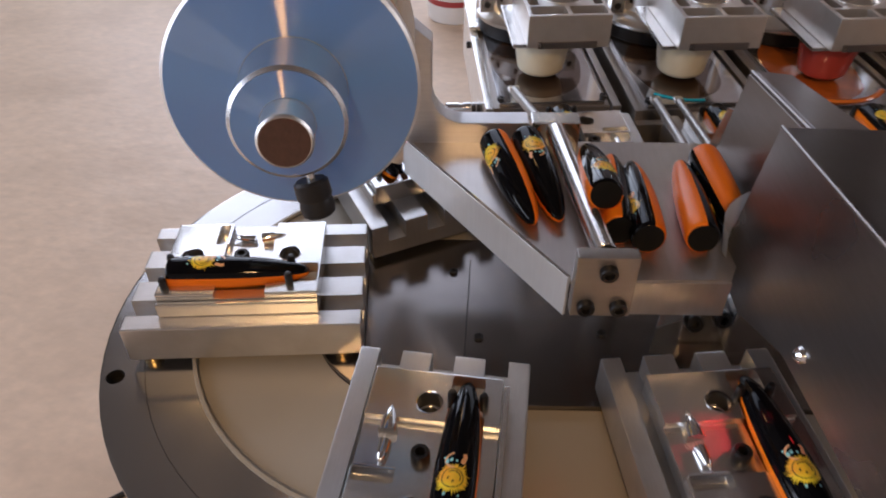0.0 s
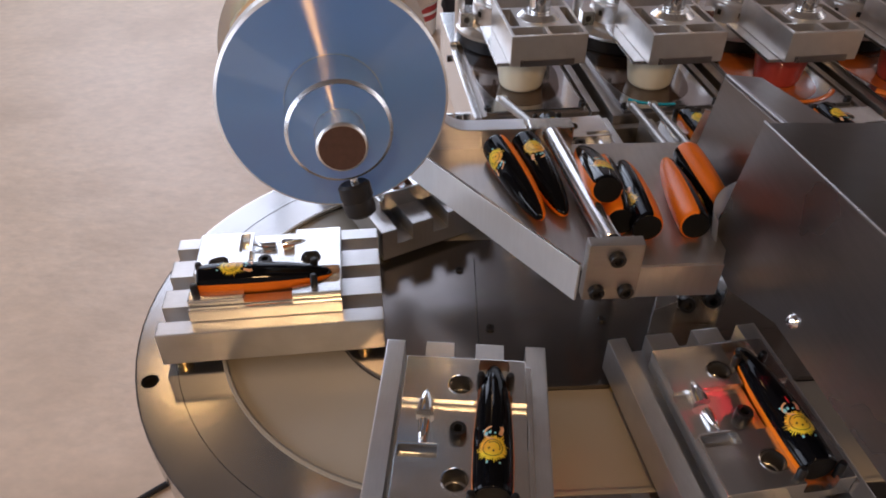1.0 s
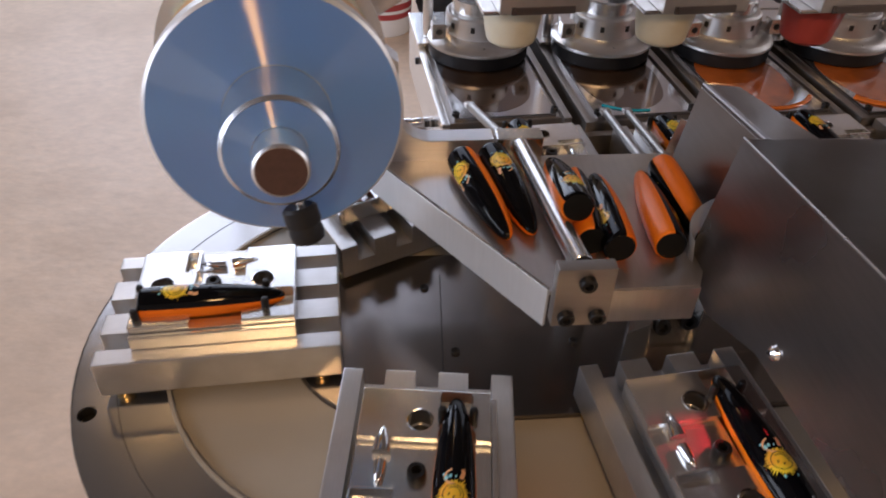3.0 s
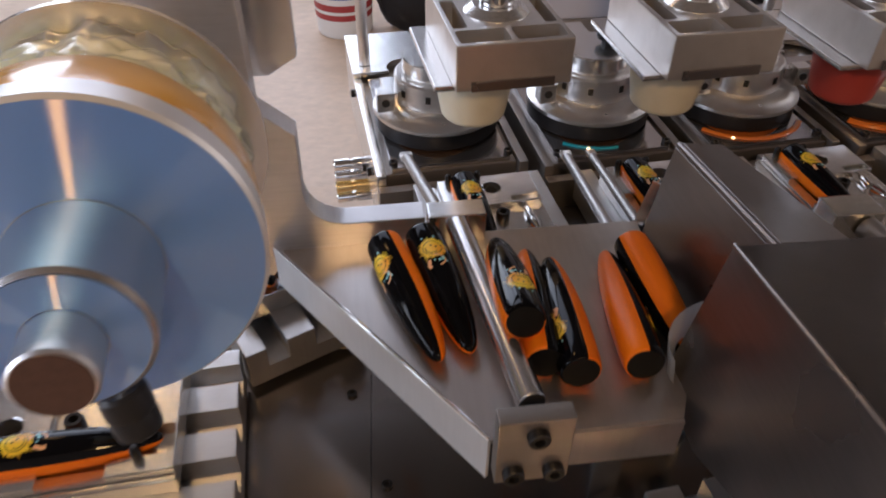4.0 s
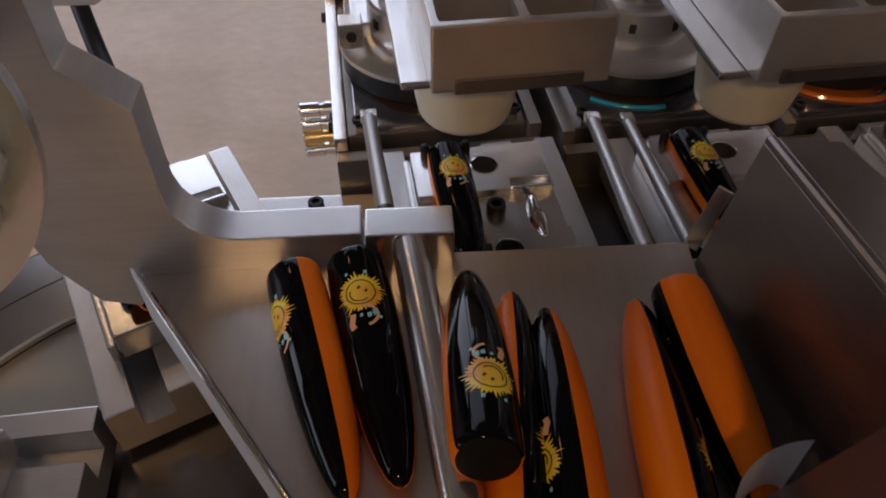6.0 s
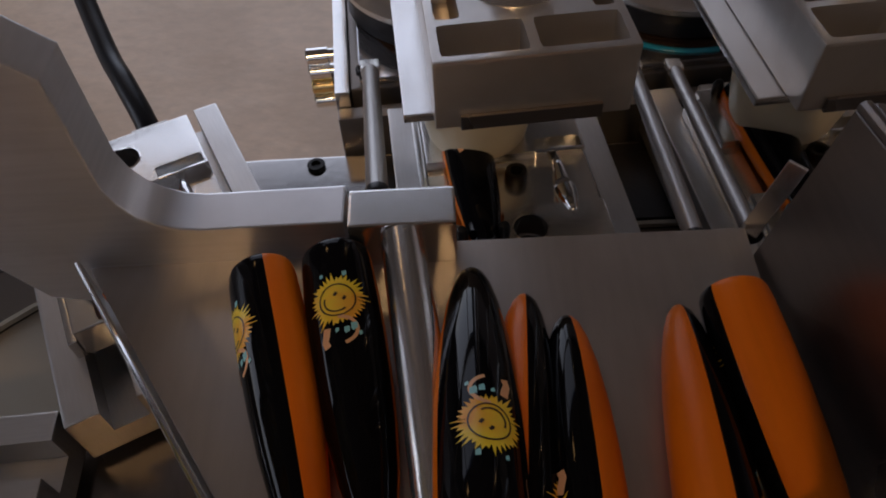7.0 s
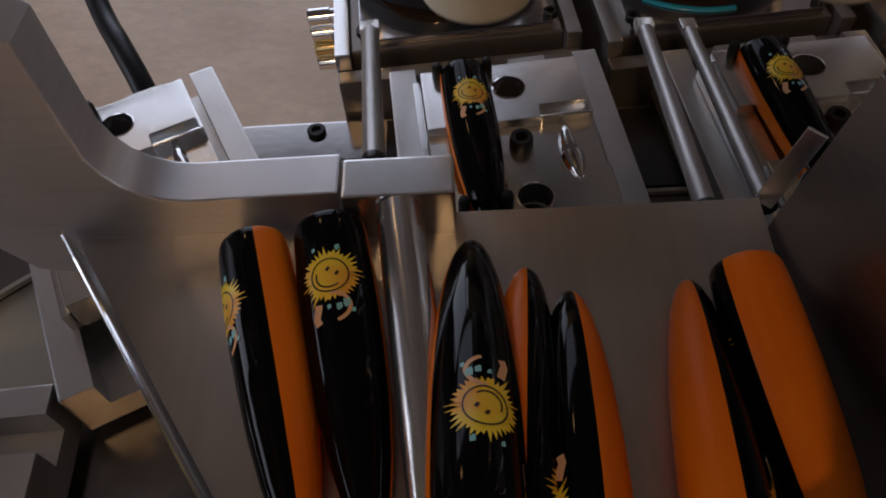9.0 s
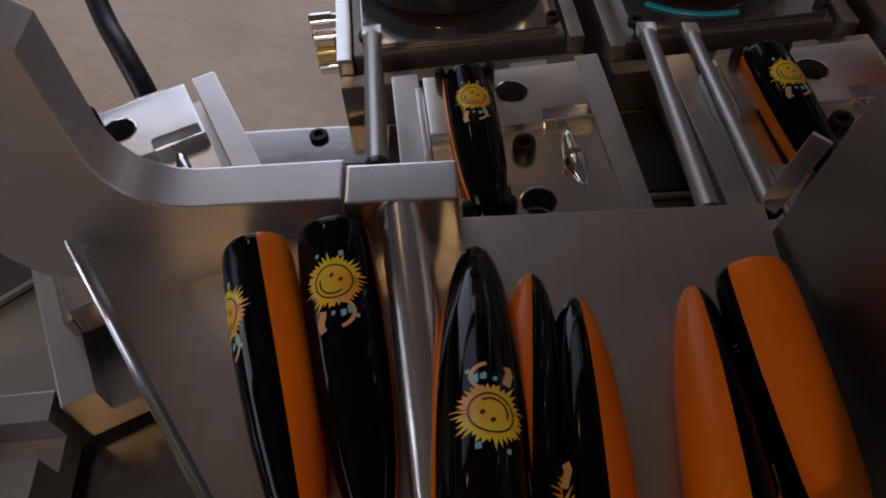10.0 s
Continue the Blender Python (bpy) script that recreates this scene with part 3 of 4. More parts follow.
def build_tray():
    tray = thing("sorting_tray", pose(0, 0, 0), "bent stainless sheet tray holding printed lures", "tray")
    outline = [(0.0115, 0.473), (0.0115, 0.468), (0.1125, 0.3205), (0.206, 0.3225), (0.228, 0.366), (0.2335, 0.472)]
    part("tray_floor", prism(outline, TRAY_Z - 0.002, TRAY_Z, 0.0003), SHEET, tray)
    a, b = Vector((0.0105, 0.467)), Vector((0.1128, 0.3185))
    ang = math.degrees(math.atan2(b.y - a.y, b.x - a.x))
    part("side_flange", box(0, (b - a).length, -0.002, 0.0, 0.0680, 0.0975, 0.0004), SATIN, tray, m=pose(a.x, a.y, 0, 0, 0, ang))
    part("bright_edge", tube([(a.x - 0.0008, a.y - 0.0006, 0.0978), (b.x - 0.0008, b.y - 0.0006, 0.0978)], 0.0009, 8), CHROME, tray, "bright sheared edge")
    part("front_flange", box(0.148, 0.206, 0.3203, 0.3222, TRAY_Z - 0.026, TRAY_Z - 0.0005, 0.0004), SHEET, tray)
    br = part("bracket", box(0.1135, 0.1475, 0.3090, 0.3180, 0.0760, 0.1195, 0.0008), DULL, tray, "milled aluminium end bracket")
    for x, z in ((0.131, 0.110), (0.1215, 0.0840), (0.140, 0.0840)):
        cap_screw(0.0050, 0.0045, br, pose(x, 0.3091, z, 90, 0, 0))
    m, n = along((0.1180, 0.4635, 0.1065), (0.1330, 0.3285, 0.1065))
    part("divider_rod", lathe(rod_profile(0.0070, 0, n), 40, m), CHROME_DULL, tray, "polished steel divider rod")
    part("rod_end", lathe([(0, n + 0.0004), (0.0063, n + 0.0004), (0.0065, n)], 32, m), HOLE, tray, "dark end face of the rod")
    lip = bmesh.new()
    rows = []
    for i in range(17):
        w = math.radians(205 - 135 * i / 16)
        top = 0.111 + 0.019 * i / 16
        rows.append([lip.verts.new((0.2195 + (0.0125 + 0.004 * k) * math.cos(w), 0.3470 + (0.0115 + 0.003 * k) * math.sin(w), TRAY_Z + 0.0006 + (top - TRAY_Z) * k)) for k in (0.0, 0.5, 1.0)])
    for p, q in zip(rows, rows[1:]):
        for k in (0, 1):
            lip.faces.new((p[k], q[k], q[k + 1], p[k + 1]))
    bmesh.ops.solidify(lip, geom=lip.faces[:], thickness=0.0009)
    part("curled_lip", lip, SATIN, tray, "curled bright sheet lip")
    tab = box(-0.0032, 0.0032, -0.0006, 0.0006, 0.0, 0.031, 0.0003)
    part("corner_tab", tab, ALU_BRUSH, tray, "upturned bright sheet corner tab", pose(0.2355, 0.4720, TRAY_Z - 0.003, -12, 9, -38))
    part("column", lathe(rod_profile(0.011, 0.0005, TRAY_Z - 0.0025), 28, Matrix.Translation((0.16, 0.405, 0))), ALU, tray)
    return tray


build_tray()
Z = TRAY_Z + 0.0108
for head, tip, roll in (((0.0735, 0.4550, Z), (0.0965, 0.3640, Z - 0.005), 63), ((0.0965, 0.4600, Z + 0.0004), (0.1122, 0.3690, Z - 0.005), 4),
                        ((0.1368, 0.3655, Z + 0.0175), (0.1395, 0.4520, Z - 0.0035), 14), ((0.1455, 0.3540, Z), (0.1555, 0.4450, Z - 0.006), 78),
                        ((0.1610, 0.3450, Z + 0.001), (0.1672, 0.4375, Z - 0.006), -62), ((0.1935, 0.3470, Z), (0.2018, 0.4390, Z - 0.006), 80),
                        ((0.2165, 0.4385, Z), (0.2205, 0.3460, Z - 0.004), 128)):
    copy_thing(LURE, lure_pose(head, tip, roll))


# ---- sheet guards beside the tray ----
def build_guards():
    g = thing("sheet_guard", pose(0, 0, 0), "folded dull steel sheet guard beside the tray", "guard", "sheet guards")
    sec = [(0.2325, 0.462, 0.078), (0.2420, 0.461, 0.1525), (0.2465, 0.461, 0.1550), (0.2690, 0.459, 0.1535), (0.290, 0.459, 0.078)]
    sec2 = [(0.2400, 0.350, 0.078), (0.2468, 0.352, 0.1610), (0.2515, 0.352, 0.1635), (0.2880, 0.352, 0.1615), (0.308, 0.352, 0.078)]
    bm = bmesh.new()
    a, b = [bm.verts.new(p) for p in sec], [bm.verts.new(p) for p in sec2]
    for i in range(4):
        bm.faces.new((a[i], a[i + 1], b[i + 1], b[i]))
    bm.faces.new(a)
    bm.faces.new(b[::-1])
    bmesh.ops.recalc_face_normals(bm, faces=bm.faces[:])
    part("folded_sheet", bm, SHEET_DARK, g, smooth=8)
    # tube in the sheet's own material, shaped to catch the highlight along the fold
    part("fold_edge", tube([(0.2442, 0.4612, 0.1537), (0.2491, 0.352, 0.1622)], 0.0022, 10), SHEET_DARK, g, "rounded fold edge added to catch a highlight line")
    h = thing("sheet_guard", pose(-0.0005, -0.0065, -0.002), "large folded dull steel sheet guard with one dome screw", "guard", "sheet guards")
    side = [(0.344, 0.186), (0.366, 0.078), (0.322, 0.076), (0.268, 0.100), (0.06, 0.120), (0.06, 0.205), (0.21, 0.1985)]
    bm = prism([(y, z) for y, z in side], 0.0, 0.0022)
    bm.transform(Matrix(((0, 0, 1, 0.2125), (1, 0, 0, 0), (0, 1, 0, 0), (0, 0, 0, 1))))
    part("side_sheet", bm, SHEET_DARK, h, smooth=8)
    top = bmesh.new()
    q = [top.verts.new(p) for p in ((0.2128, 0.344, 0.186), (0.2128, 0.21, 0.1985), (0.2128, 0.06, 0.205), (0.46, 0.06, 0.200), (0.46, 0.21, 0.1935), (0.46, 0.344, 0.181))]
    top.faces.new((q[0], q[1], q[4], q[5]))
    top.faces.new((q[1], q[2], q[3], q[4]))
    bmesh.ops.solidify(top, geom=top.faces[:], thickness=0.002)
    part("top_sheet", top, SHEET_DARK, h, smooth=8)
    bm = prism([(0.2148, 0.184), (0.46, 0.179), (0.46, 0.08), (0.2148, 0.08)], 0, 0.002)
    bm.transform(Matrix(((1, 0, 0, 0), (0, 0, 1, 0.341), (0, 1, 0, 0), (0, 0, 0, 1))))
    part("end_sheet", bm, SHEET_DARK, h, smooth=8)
    # same rounded edge for the highlight on the large guard
    part("fold_edge", tube([(0.2130, 0.3445, 0.1862), (0.2130, 0.21, 0.1988), (0.2130, 0.06, 0.2053)], 0.0012, 10), SHEET_DARK, h, "rounded fold edge added to catch a highlight line")
    part("dome_screw", lathe([(0, 0.0038), (0.002, 0.0035), (0.0038, 0.002), (0.0045, 0), (0, 0)], 24, pose(0.2125, 0.254, 0.115, 0, -90, 0)), CHROME, h, "bright dome-head screw")
    part("foot_block", box(0.232, 0.29, 0.352, 0.40, 0.0005, 0.0775, 0.001), ALU_BRUSH, g)
    c = thing("clamp_block", pose(0.205, 0.352, 0.0005), "small aluminium clamp block with black thumb screws", "clamp")
    part("wedge", prism([(-0.028, -0.012), (-0.008, -0.004), (-0.006, 0.016), (-0.014, 0.02)], 0, 0.035, 0.0006), ALU, c)
    part("jaw", box(-0.002, 0.026, 0.008, 0.024, 0, 0.03, 0.001), ALU_BRUSH, c)
    for x, y in ((0.002, 0.006), (0.022, 0.01)):
        cap_screw(0.006, 0.008, c, pose(x, y, 0.024, 70, 0, 0))


build_guards()


# ---- arm with the film roll ----
def build_roll():
    unit = thing("film_roll_unit", pose(0, 0, 0), "aluminium arm carrying a film roll with blue-faced flange", "film roll")
    outline = [(0.0995, 0.086), (0.0995, 0.1095), (0.053, 0.1090), (0.0465, 0.1100), (0.0405, 0.1128), (0.0355, 0.1170), (0.0320, 0.1228), (0.0300, 0.1300), (0.0305, 0.170), (0.012, 0.186), (0.012, 0.30),
               (-0.060, 0.30), (-0.060, 0.20), (-0.030, 0.150), (-0.022, 0.100), (-0.009, 0.077), (0.006, 0.073), (0.016, 0.086)]
    up = Matrix(((1, 0, 0, 0), (0, 0, -1, 0.485), (0, 1, 0, 0), (0, 0, 0, 1)))
    bm = prism(outline, 0.0, 0.0165, 0.0008)
    bm.transform(up)
    part("arm_plate", bm, ARM, unit, "thick milled aluminium arm plate")
    bm = prism([(0.018, 0.190), (0.034, 0.200), (0.034, 0.235), (0.024, 0.30), (-0.05, 0.30), (-0.05, 0.19)], 0, 0.012, 0.0008)
    bm.transform(Matrix(((1, 0, 0, 0), (0, 0, -1, 0.512), (0, 1, 0, 0), (0, 0, 0, 1))))
    part("rear_plate", bm, ALU_BRUSH, unit)
    part("clamp_block", box(0.1012, 0.1355, 0.4638, 0.4795, 0.088, 0.1125, 0.0009), ALU, unit, "milled clamp block")
    axis = along((-0.0315, 0.3271, 0.2070), (-0.0238, 0.2690, 0.2140))[0]

    def turned(name, prof, mat, label=""):
        part(name, lathe([(r, z + 0.3271) for r, z in prof], 72), mat, unit, label, axis)
    turned("shaft", [(0, -0.268), (0.0112, -0.268), (0.0122, -0.2692), (0.0122, -0.30), (0, -0.30)], CUP_STEEL)
    turned("shaft_end", [(0, -0.2675), (0.0108, -0.2675), (0.0108, -0.2682)], RUST, "dark brown end face of the shaft")
    turned("hub", [(0, -0.2865), (0.0245, -0.2865), (0.0262, -0.288), (0.0262, -0.328), (0, -0.328)], HUB, "polished steel hub mirroring the blue flange")
    turned("hub_face", [(0.0124, -0.2861), (0.0243, -0.2861)], BLUE_FILM, "blue film on the hub face")
    turned("flange", [(0, -0.3275), (0.0600, -0.3275), (0.0616, -0.3290), (0.0616, -0.3415), (0.0609, -0.3420), (0, -0.3420)], RIM, "light satin aluminium flange rim")
    turned("flange_face", [(0.0264, -0.3271), (0.0599, -0.3271)], BLUE_FILM, "blue film on the flange face")
    turned("inner_winding", [(0, -0.3421), (0.0595, -0.3421), (0.0602, -0.352), (0.0598, -0.3700), (0.0580, -0.3765), (0, -0.3765)], FILM_AMBER, "amber tinted film winding")
    film = lathe([(0, -0.0490)] + [(0.0570, -0.0492 - 0.0425 * k / 26) for k in range(27)] + [(0, -0.0919)], 96)
    for v in film.verts:
        if v.co.xy.length > 0.05:
            a = math.atan2(v.co.y, v.co.x)
            w = noise.noise((6 * math.cos(a), 6 * math.sin(a), v.co.z * 75)) * 0.0044 + noise.noise((11 * math.cos(a), 17 * math.sin(a), v.co.z * 150 + 9)) * 0.0020
            v.co.xy *= 1 + (w - 0.0008) / 0.0565
    film.transform(axis)
    part("film_roll", film, FOIL, unit, "wound roll of crinkled yellow film", smooth=40)
    turned("rear_flange", [(0, -0.4195), (0.066, -0.4195), (0.066, -0.4245), (0, -0.4245)], ALU_BRUSH)
    turned("bearing_housing", [(0, -0.4250), (0.030, -0.4250), (0.030, -0.4680), (0, -0.4680)], ALU_BRUSH)
    part("knob_stem", lathe(rod_profile(0.0022, 0, 0.036), 16, along((-0.0212, 0.2985, 0.172), (-0.0275, 0.306, 0.196))[0]), CHROME, unit)
    part("knob", lathe([(0, 0.010), (0.007, 0.010), (0.0085, 0.0085), (0.0088, 0.002), (0.0080, 0.0), (0.0086, -0.003), (0.0080, -0.0075), (0.006, -0.009), (0, -0.009)], 28, along((-0.0208, 0.297, 0.1655), (-0.0275, 0.306, 0.196))[0]), RUBBER, unit, "black ribbed plastic knob")


build_roll()


def build_deflector_rods():
    for a, b, r in (((0.1090, 0.489, 0.100), (0.0990, 0.608, 0.064), 0.0040), ((0.2210, 0.478, 0.0805), (0.2305, 0.616, 0.051), 0.0038), ((0.2432, 0.482, 0.0775), (0.2490, 0.609, 0.055), 0.0032)):
        m, n = along(a, b)
        bar = thing("guide_rod", m, "slender bright steel guide rod with a chisel tip", "guide rod", "guide rods over the deck")
        part("bar", lathe(rod_profile(r, 0, n - 0.006), 24), ROD, bar)
        part("chisel_tip", box(-r * 1.15, r * 1.15, -r * 0.5, r * 0.75, n - 0.0075, n + 0.003, 0.0008), ALU, bar)
        part("collar", lathe([(0, -0.003), (r * 1.05, -0.003), (r * 1.15, -0.002), (r * 1.15, 0.001), (0, 0.001)], 20), BOLT, bar, "dark steel collar")


build_deflector_rods()


def build_stop_post():
    post = thing("stop_post", pose(0.362, 0.452, 0.0005), "milled aluminium stop post holding a short steel rod", "stop post")
    part("post_block", box(-0.016, 0.016, -0.010, 0.010, 0, 0.108, 0.0009), ALU, post)
    m, n = along((0.006, -0.0105, 0.098), (0.020, -0.095, 0.098))
    part("stop_rod", lathe(rod_profile(0.0075, 0, n), 28, m), ROD, post)


build_stop_post()


def build_sensor():
    m = look((0.2350, 0.2560, 0.0800), (0.1790, 0.2480, 0.0470))
    eye = thing("photo_sensor", m, "small black photo sensor with a glowing red lens", "sensor")
    part("housing", box(-0.006, 0.006, -0.006, 0.006, 0.0015, 0.030, 0.0008), RUBBER, eye)
    part("lens", lathe([(0, -0.0005), (0.0022, 0.0), (0.0030, 0.0014), (0, 0.0014)], 20), RED_GLOW, eye, "glowing red lens")
    part("stem", lathe(rod_profile(0.003, 0.0302, 0.075), 16), ALU_BRUSH, eye)
    data = bpy.data.lights.new("sensor_beam", "SPOT")
    data.energy, data.color, data.spot_size, data.spot_blend, data.shadow_soft_size = 0.8, (1.0, 0.03, 0.04), radians(30), 0.6, 0.002
    new("sensor_beam", data).matrix_world = look((0.2335, 0.2558, 0.0791), (0.1790, 0.2480, 0.0470))


build_sensor()


# ---- printing stations ----
AXIS = math.degrees(math.atan2(0.075, 0.997))
PITCH = 0.1415


def station(k):
    """Base pose of the station: x along the row, y away from the deck; its middle is where the ink cup rests in front."""
    return pose(0.136, 0.706, 0, 0, 0, AXIS) @ Matrix.Translation((PITCH * k, -0.011 * k, 0))


def build_station(k):
    m = station(k)
    st = thing("ink_station", m, "steel ink tray station with polished print plate", "ink station", "printing stations")
    # first left rail gets brighter metal for its lit side, the shaded rails darker
    part("side_rail", box(-0.066, -0.058, -0.075, 0.19, -0.03, 0.0335, 0.001), ALU if k == 0 else DULL, st)
    part("side_rail", box(0.0565, 0.0645, -0.075, 0.19, -0.03, 0.0335, 0.001), DULL, st)
    part("ink_bed", box(-0.0575, 0.056, -0.068, 0.19, -0.03, 0.0300, 0.001), DULL, st)
    part("print_plate", box(-0.052, 0.0505, -0.066, 0.10, 0.0302, 0.0345, 0.0006), ETCH, st, "dark mirror-bright print plate")
    part("front_bar", box(-0.0655, 0.064, -0.085, -0.0755, -0.012, 0.024, 0.001), DULL, st)
    part("stop_block", box(0.030, 0.056, -0.098, -0.0855, 0.0, 0.020, 0.001), DULL, st)
    for x, y in ((0.050, -0.060), (-0.050, -0.060)):
        cap_screw(0.0038, 0.0035, st, pose(x, y, 0.0345))
    part("rear_plate", cut(box(-0.066, 0.064, 0.105, 0.20, 0.034, 0.039, 0.0008), [lathe(rod_profile(0.019, 0, 0.1), 32, Matrix.Translation((-0.012, 0.112, 0)))]), ALU, st, "bright aluminium rear cover plate")
    part("guide_post", lathe(rod_profile(0.0058, 0.0392, 0.30), 24, Matrix.Translation((-0.052, 0.125, 0))), CUP_STEEL, st)
    if k == 0:
        for i in range(4):
            part("fitting", lathe([(0, -0.105), (0.0052, -0.105), (0.0062, -0.104), (0.0062, -0.089), (0.0050, -0.0885), (0.0050, -0.085), (0.0062, -0.0845), (0.0062, -0.0665), (0, -0.0665)], 24,
                                  pose(0.009, 0.066, -0.0420 - 0.0135 * i, 0, 90, 0)), BRASS if i == 2 else CHROME, st, "nickel-plated pneumatic fitting")
        for y, z in ((-0.03, 0.01), (0.10, 0.02), (0.02, -0.018)):
            part("rail_screw", lathe([(0, -0.0705), (0.004, -0.0700), (0.004, -0.0662), (0, -0.0662)], 16, pose(0, y, z, 0, 90, 0)), BOLT, st)
    ink = INK_TEAL if k == 1 else INK_ORANGE
    if k:
        pts = [(0.0595 * math.cos(a), 0.0595 * math.sin(a)) for a in np.linspace(math.radians(228 if k == 1 else 215), math.radians(275 if k == 1 else 320), 24)]
        bm = tube([(x, y, 0.0352) for x, y in pts], 0.0020 if k == 1 else 0.0030 if k < 3 else 0.005, 8)
        for v in bm.verts:
            v.co.z = 0.0346 + max(0.0, (v.co.z - 0.0346) * 0.6)
        part("ink_bead", bm, ink, st, "wet bead of turquoise ink" if k == 1 else "wet bead of orange ink")
    part("ink_film", prism([(-0.004 + 0.046 * math.cos(a) * (1 + 0.03 * math.sin(5 * a)), 0.015 + 0.072 * math.sin(a) * (1 + 0.03 * math.cos(3 * a))) for a in np.linspace(0, 2 * math.pi, 40)[:-1]], 0.0345, 0.0348), INK_DARK if k < 2 else INK_RUST, st, "smeared film of dark ink" if k < 2 else "smeared film of orange ink")
    return st


def build_cup(k):
    c = thing("ink_cup", station(k), "turned steel closed ink cup with black sealing ring", "ink cup", "ink cups")
    part("seal_ring", lathe([(0, 0.0352), (0.0545, 0.0352), (0.0560, 0.037), (0.0560, 0.0500), (0, 0.0500)], 64), RUBBER, c, "black sealing ring")
    part("cup_flange", lathe([(0, 0.0501), (0.0565, 0.0501), (0.0575, 0.0512), (0.0572, 0.0540), (0.0520, 0.0580), (0.0400, 0.0620), (0, 0.0620)], 64), CUP_STEEL, c)
    part("cup_body", lathe([(0, 0.0621), (0.0375, 0.0621), (0.0380, 0.0631), (0.0372, 0.0830), (0.0355, 0.0845), (0, 0.0845)], 56), CUP_STEEL, c)
    for a in (-150, -112, -68, -30):
        part("vent_slot", box(-0.0022, 0.0022, -0.0384, -0.0370, 0.071, 0.077, 0.0003), HOLE, c, "dark vent slot", pose(0, 0, 0, 0, 0, a + 90))
    part("cup_lid", lathe([(0, 0.0846), (0.0290, 0.0846), (0.0302, 0.0860), (0.0302, 0.0990), (0.0290, 0.1005), (0, 0.1005)], 56), ALU, c)
    part("lid_knob", lathe([(0, 0.1006), (0.006, 0.1006), (0.006, 0.104), (0.0105, 0.106), (0.0112, 0.109), (0.009, 0.112), (0, 0.1125)], 28, Matrix.Translation((0.012, 0.002, 0))), BOLT, c, "black lid knob")
    for s in (-1, 1):
        lug = part("lug", box(s * 0.049 - 0.0075, s * 0.049 + 0.0075, -0.026, -0.012, 0.062, 0.079, 0.0008), ALU, c)
        part("lug_hole", lathe([(0, 0), (0.0034, 0), (0.0034, 0.0006), (0, 0.0006)], 20, pose(s * 0.049, -0.0261, 0.0705, 90, 0, 0)), HOLE, lug)
        part("lug_arm", box(s * 0.042 - 0.006, s * 0.042 + 0.006, -0.012, 0.02, 0.062, 0.072, 0.0008), ALU, c)
    return c


def build_pad(k):
    """Local origin: the lowest point of the pad."""
    p = thing("pad_carriage", pose(0, 0, 0), "pocketed aluminium carriage with a red silicone printing pad" if k >= 2 else "pocketed aluminium carriage with a cream silicone printing pad", "printing pad", "printing pads")
    prof = [(0, 0)] + [(0.0235 * math.sin(a) ** 0.50, 0.0085 * (1 - math.cos(a))) for a in np.linspace(0.12, 1.5, 14)] + [(0.0246, 0.014), (0.0284, 0.0378), (0, 0.0378)]
    part("pad", lathe(prof, 56), SILICONE_RED if k >= 2 else SILICONE, p, "red silicone pad" if k >= 2 else "cream silicone pad")
    part("pad_plate", box(-0.034, 0.054, -0.030, 0.070, 0.0380, 0.0418, 0.0008), ALU_BRUSH, p)
    block = box(-0.022, 0.056, -0.040, 0.068, 0.0420, 0.0735, 0.0012)
    pockets = [box(-0.0185, 0.0150, -0.0365, -0.017, 0.050, 0.10, 0.003), box(0.0190, 0.0525, -0.0365, -0.017, 0.050, 0.10, 0.003),
               box(-0.0185, -0.0085, -0.0135, 0.034, 0.050, 0.10, 0.003), box(0.0440, 0.0525, -0.0135, 0.034, 0.050, 0.10, 0.003),
               box(-0.0185, 0.0525, 0.0375, 0.064, 0.050, 0.10, 0.003)]
    part("carriage_block", cut(block, pockets), CARRIAGE, p)
    # dark strip in place of the shaded recess under the front face
    part("clamp_lip", box(-0.012, 0.044, -0.0420, -0.0401, 0.0420, 0.0485, 0.0004), SHEET_DARK, p)
    part("collar", lathe([(0, 0.0520), (0.0225, 0.0520), (0.0225, 0.074), (0.0165, 0.079), (0, 0.079)], 40, Matrix.Translation((0.017, 0.012, 0))), ALU, p)
    part("piston_rod", lathe(rod_profile(0.0115, 0.0791, 0.78), 40, Matrix.Translation((0.017, 0.012, 0))), CHROME, p)
    for x, y in ((-0.004, 0.05), (0.04, 0.05)):
        cap_screw(0.0035, 0.003, p, pose(x, y, 0.0500))
    return p


CUPS, PADS = [], []
for k in range(4):
    build_station(k)
    CUPS.append(build_cup(k))
    PADS.append(build_pad(k))


# ---- around the machine ----
def build_hose():
    h = thing("air_hose", pose(0, 0, 0), "thick black rubber air hose hanging down to the deck", "hose")
    path = smooth_path([(-0.034, 0.622, -0.03), (-0.042, 0.648, -0.006), (-0.062, 0.683, 0.004), (-0.085, 0.723, 0.004), (-0.122, 0.80, 0.03), (-0.165, 0.90, 0.13), (-0.21, 1.00, 0.36), (-0.24, 1.07, 0.90), (-0.26, 1.12, 1.70), (-0.27, 1.15, 2.498)], 10)
    part("tube", tube(path, 0.0068, 18), RUBBER, h)


build_hose()


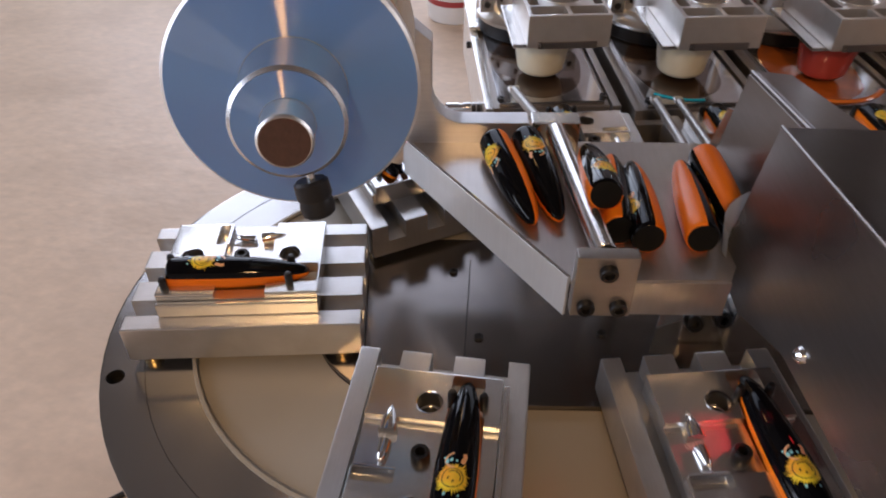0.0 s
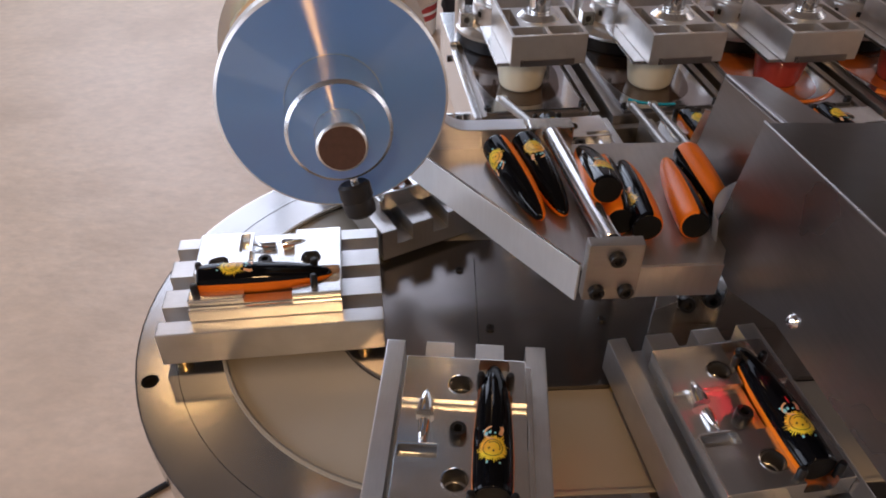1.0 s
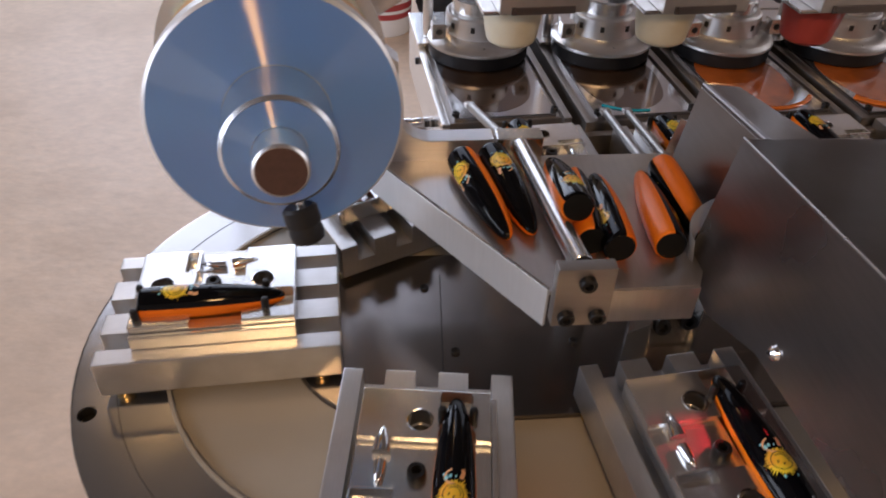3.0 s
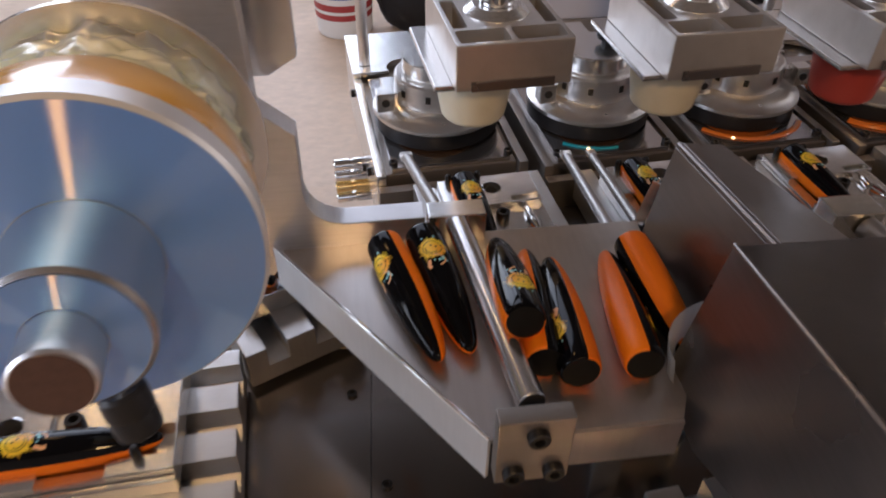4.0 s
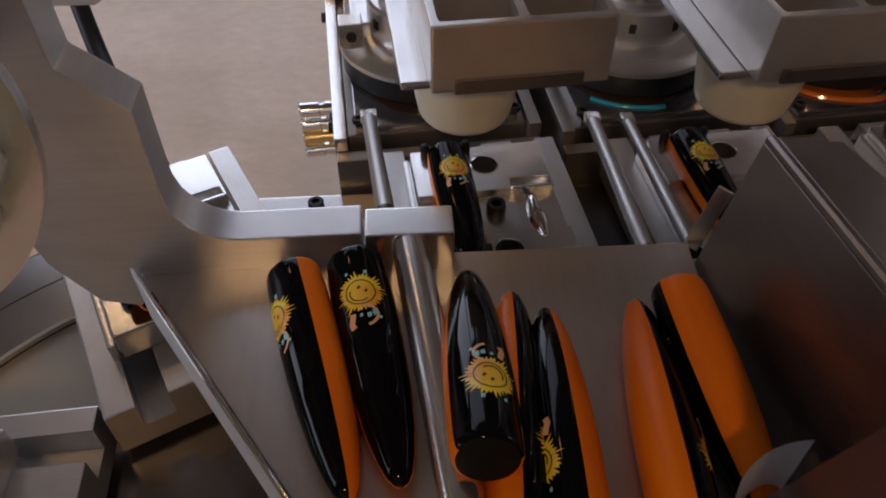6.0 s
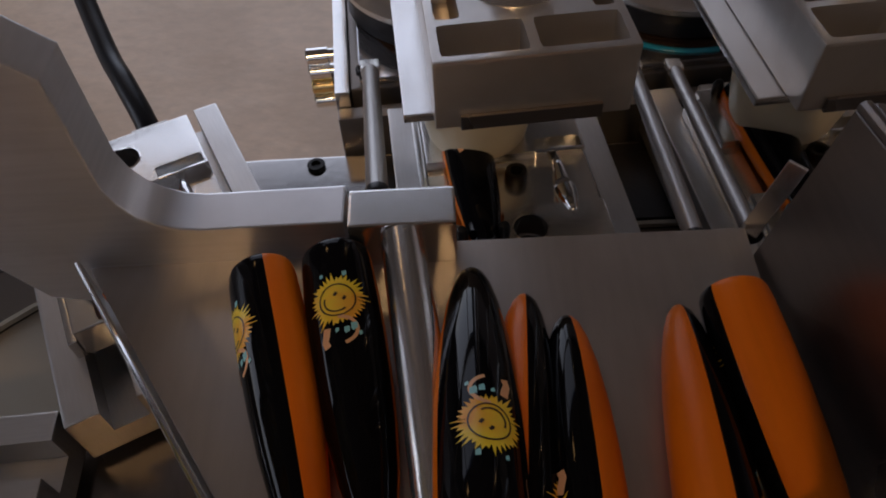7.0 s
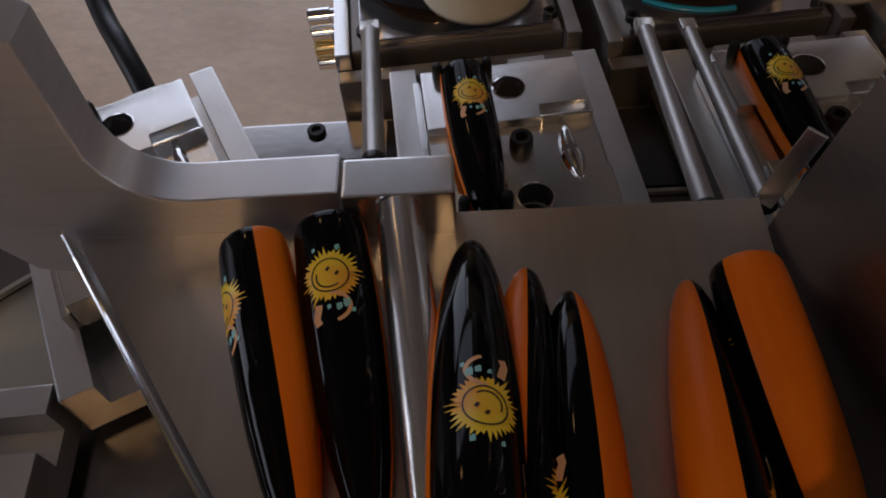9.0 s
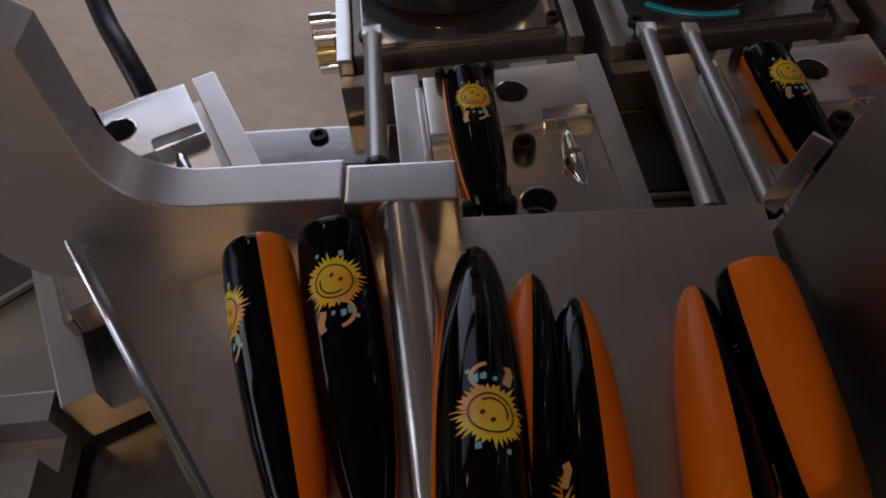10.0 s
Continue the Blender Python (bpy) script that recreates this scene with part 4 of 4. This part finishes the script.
def build_pail():
    p = thing("paint_pail", pose(0.04, 2.80, FLOOR_Z), "white plastic paint pail with red and blue label", "pail")
    part("bucket", lathe([(0, 0.0), (0.098, 0.0), (0.102, 0.006), (0.112, 0.23), (0.119, 0.232), (0.119, 0.255), (0.112, 0.258), (0, 0.258)], 56), PAIL_WHITE, p)
    part("red_band", lathe([(0.1056, 0.070), (0.1084, 0.128)], 56), PAIL_RED, p, "dark red label band")
    part("white_line", lathe([(0.1072, 0.092), (0.1078, 0.104)], 56), PAIL_WHITE, p)
    part("blue_band", lathe([(0.1094, 0.150), (0.1118, 0.196)], 56), PAIL_BLUE, p, "blue label band")


build_pail()


def build_bag():
    b = thing("tool_bag", pose(0.30, 2.80, FLOOR_Z), "slumped black tool bag on the concrete floor", "bag")
    bm = bmesh.new()
    bmesh.ops.create_icosphere(bm, subdivisions=4, radius=1)
    for v in bm.verts:
        k = 1 + 0.16 * noise.noise(v.co * 1.7) + 0.06 * noise.noise(v.co * 5)
        v.co = Vector((v.co.x * 0.13 * k, v.co.y * 0.10 * k, 0.12 + max(-0.12, v.co.z * 0.135 * k)))
    part("sack", bm, RUBBER, b, smooth=60)
    part("strap", tube(smooth_path([(-0.07, -0.03, 0.20), (-0.05, -0.06, 0.28), (0.0, -0.06, 0.31), (0.05, -0.05, 0.27), (0.07, -0.02, 0.20)], 6), 0.010, 10), RUBBER, b)


build_bag()


def build_floor_cable():
    c = thing("floor_cable", pose(0, 0, 0), "thin black cable lying on the concrete floor", "cable")
    part("cord", tube(smooth_path([(-0.97, 0.351, -0.745), (-0.519, 0.68, -0.745), (-0.456, 0.727, -0.745), (-0.256, 0.876, -0.745)], 8), 0.0055, 10), RUBBER, c)


build_floor_cable()


# ---- motion ----
def along_row(k, y, z):
    """Where the pad of a station stands, by its distance along the first station's line."""
    return pose(0.150 - 0.13 * (y - 0.565), y, z, 0, 0, AXIS) @ Matrix.Translation((PITCH * k, -0.011 * k, 0))


PAD_ROWS = [(0.0, 0.700, 0.038), (0.5, 0.700, 0.034), (1.2, 0.700, 0.031), (1.5, 0.700, 0.036), (2.0, 0.699, 0.060), (2.2, 0.697, 0.073), (2.7, 0.670, 0.098), (3.3, 0.630, 0.110), (3.5, 0.622, 0.107), (4.0, 0.588, 0.107), (4.5, 0.571, 0.110), (5.3, 0.570, 0.112),
            (5.7, 0.570, 0.103), (6.2, 0.572, 0.078), (6.6, 0.573, 0.060), (7.0, 0.573, 0.048), (7.4, 0.573, 0.040), (7.9, 0.573, 0.040), (8.2, 0.573, 0.049), (8.4, 0.574, 0.061), (8.6, 0.575, 0.074), (8.8, 0.576, 0.086), (9.0, 0.578, 0.098), (9.3, 0.600, 0.122), (9.6, 0.645, 0.125), (10.0, 0.690, 0.115)]
CUP_ROWS = [(0.0, 0.115), (1.2, 0.116), (2.2, 0.121), (2.7, 0.105), (3.3, 0.062), (3.5, 0.045), (3.8, 0.018), (4.0, 0.006), (10.0, 0.006)]


def motions():
    for k in range(4):
        walk(PADS[k], [(t, along_row(k, y, z)) for t, y, z in PAD_ROWS])
        walk(CUPS[k], [(t, station(k) @ Matrix.Translation((0, d, 0))) for t, d in CUP_ROWS])
    for f, b, k in RIDERS:
        a, c = STOPS[k], STOPS[k + 1]
        mid = Matrix.LocRotScale(a.translation.lerp(c.translation, 0.5), a.to_quaternion().slerp(c.to_quaternion(), 0.5), None)
        out = Vector((mid.translation.x - 0.05, mid.translation.y - OY, 0)).normalized() * {4: 0.016, 5: 0.030}.get(k, 0.0)
        mid = Matrix.Translation(out) @ mid
        rows = [(0.0, a), (9.52, a), (9.75, mid), (9.97, c), (10.0, c)]
        walk(f, rows)
        walk(b, [(t, m @ LURE_IN) for t, m in rows])


motions()
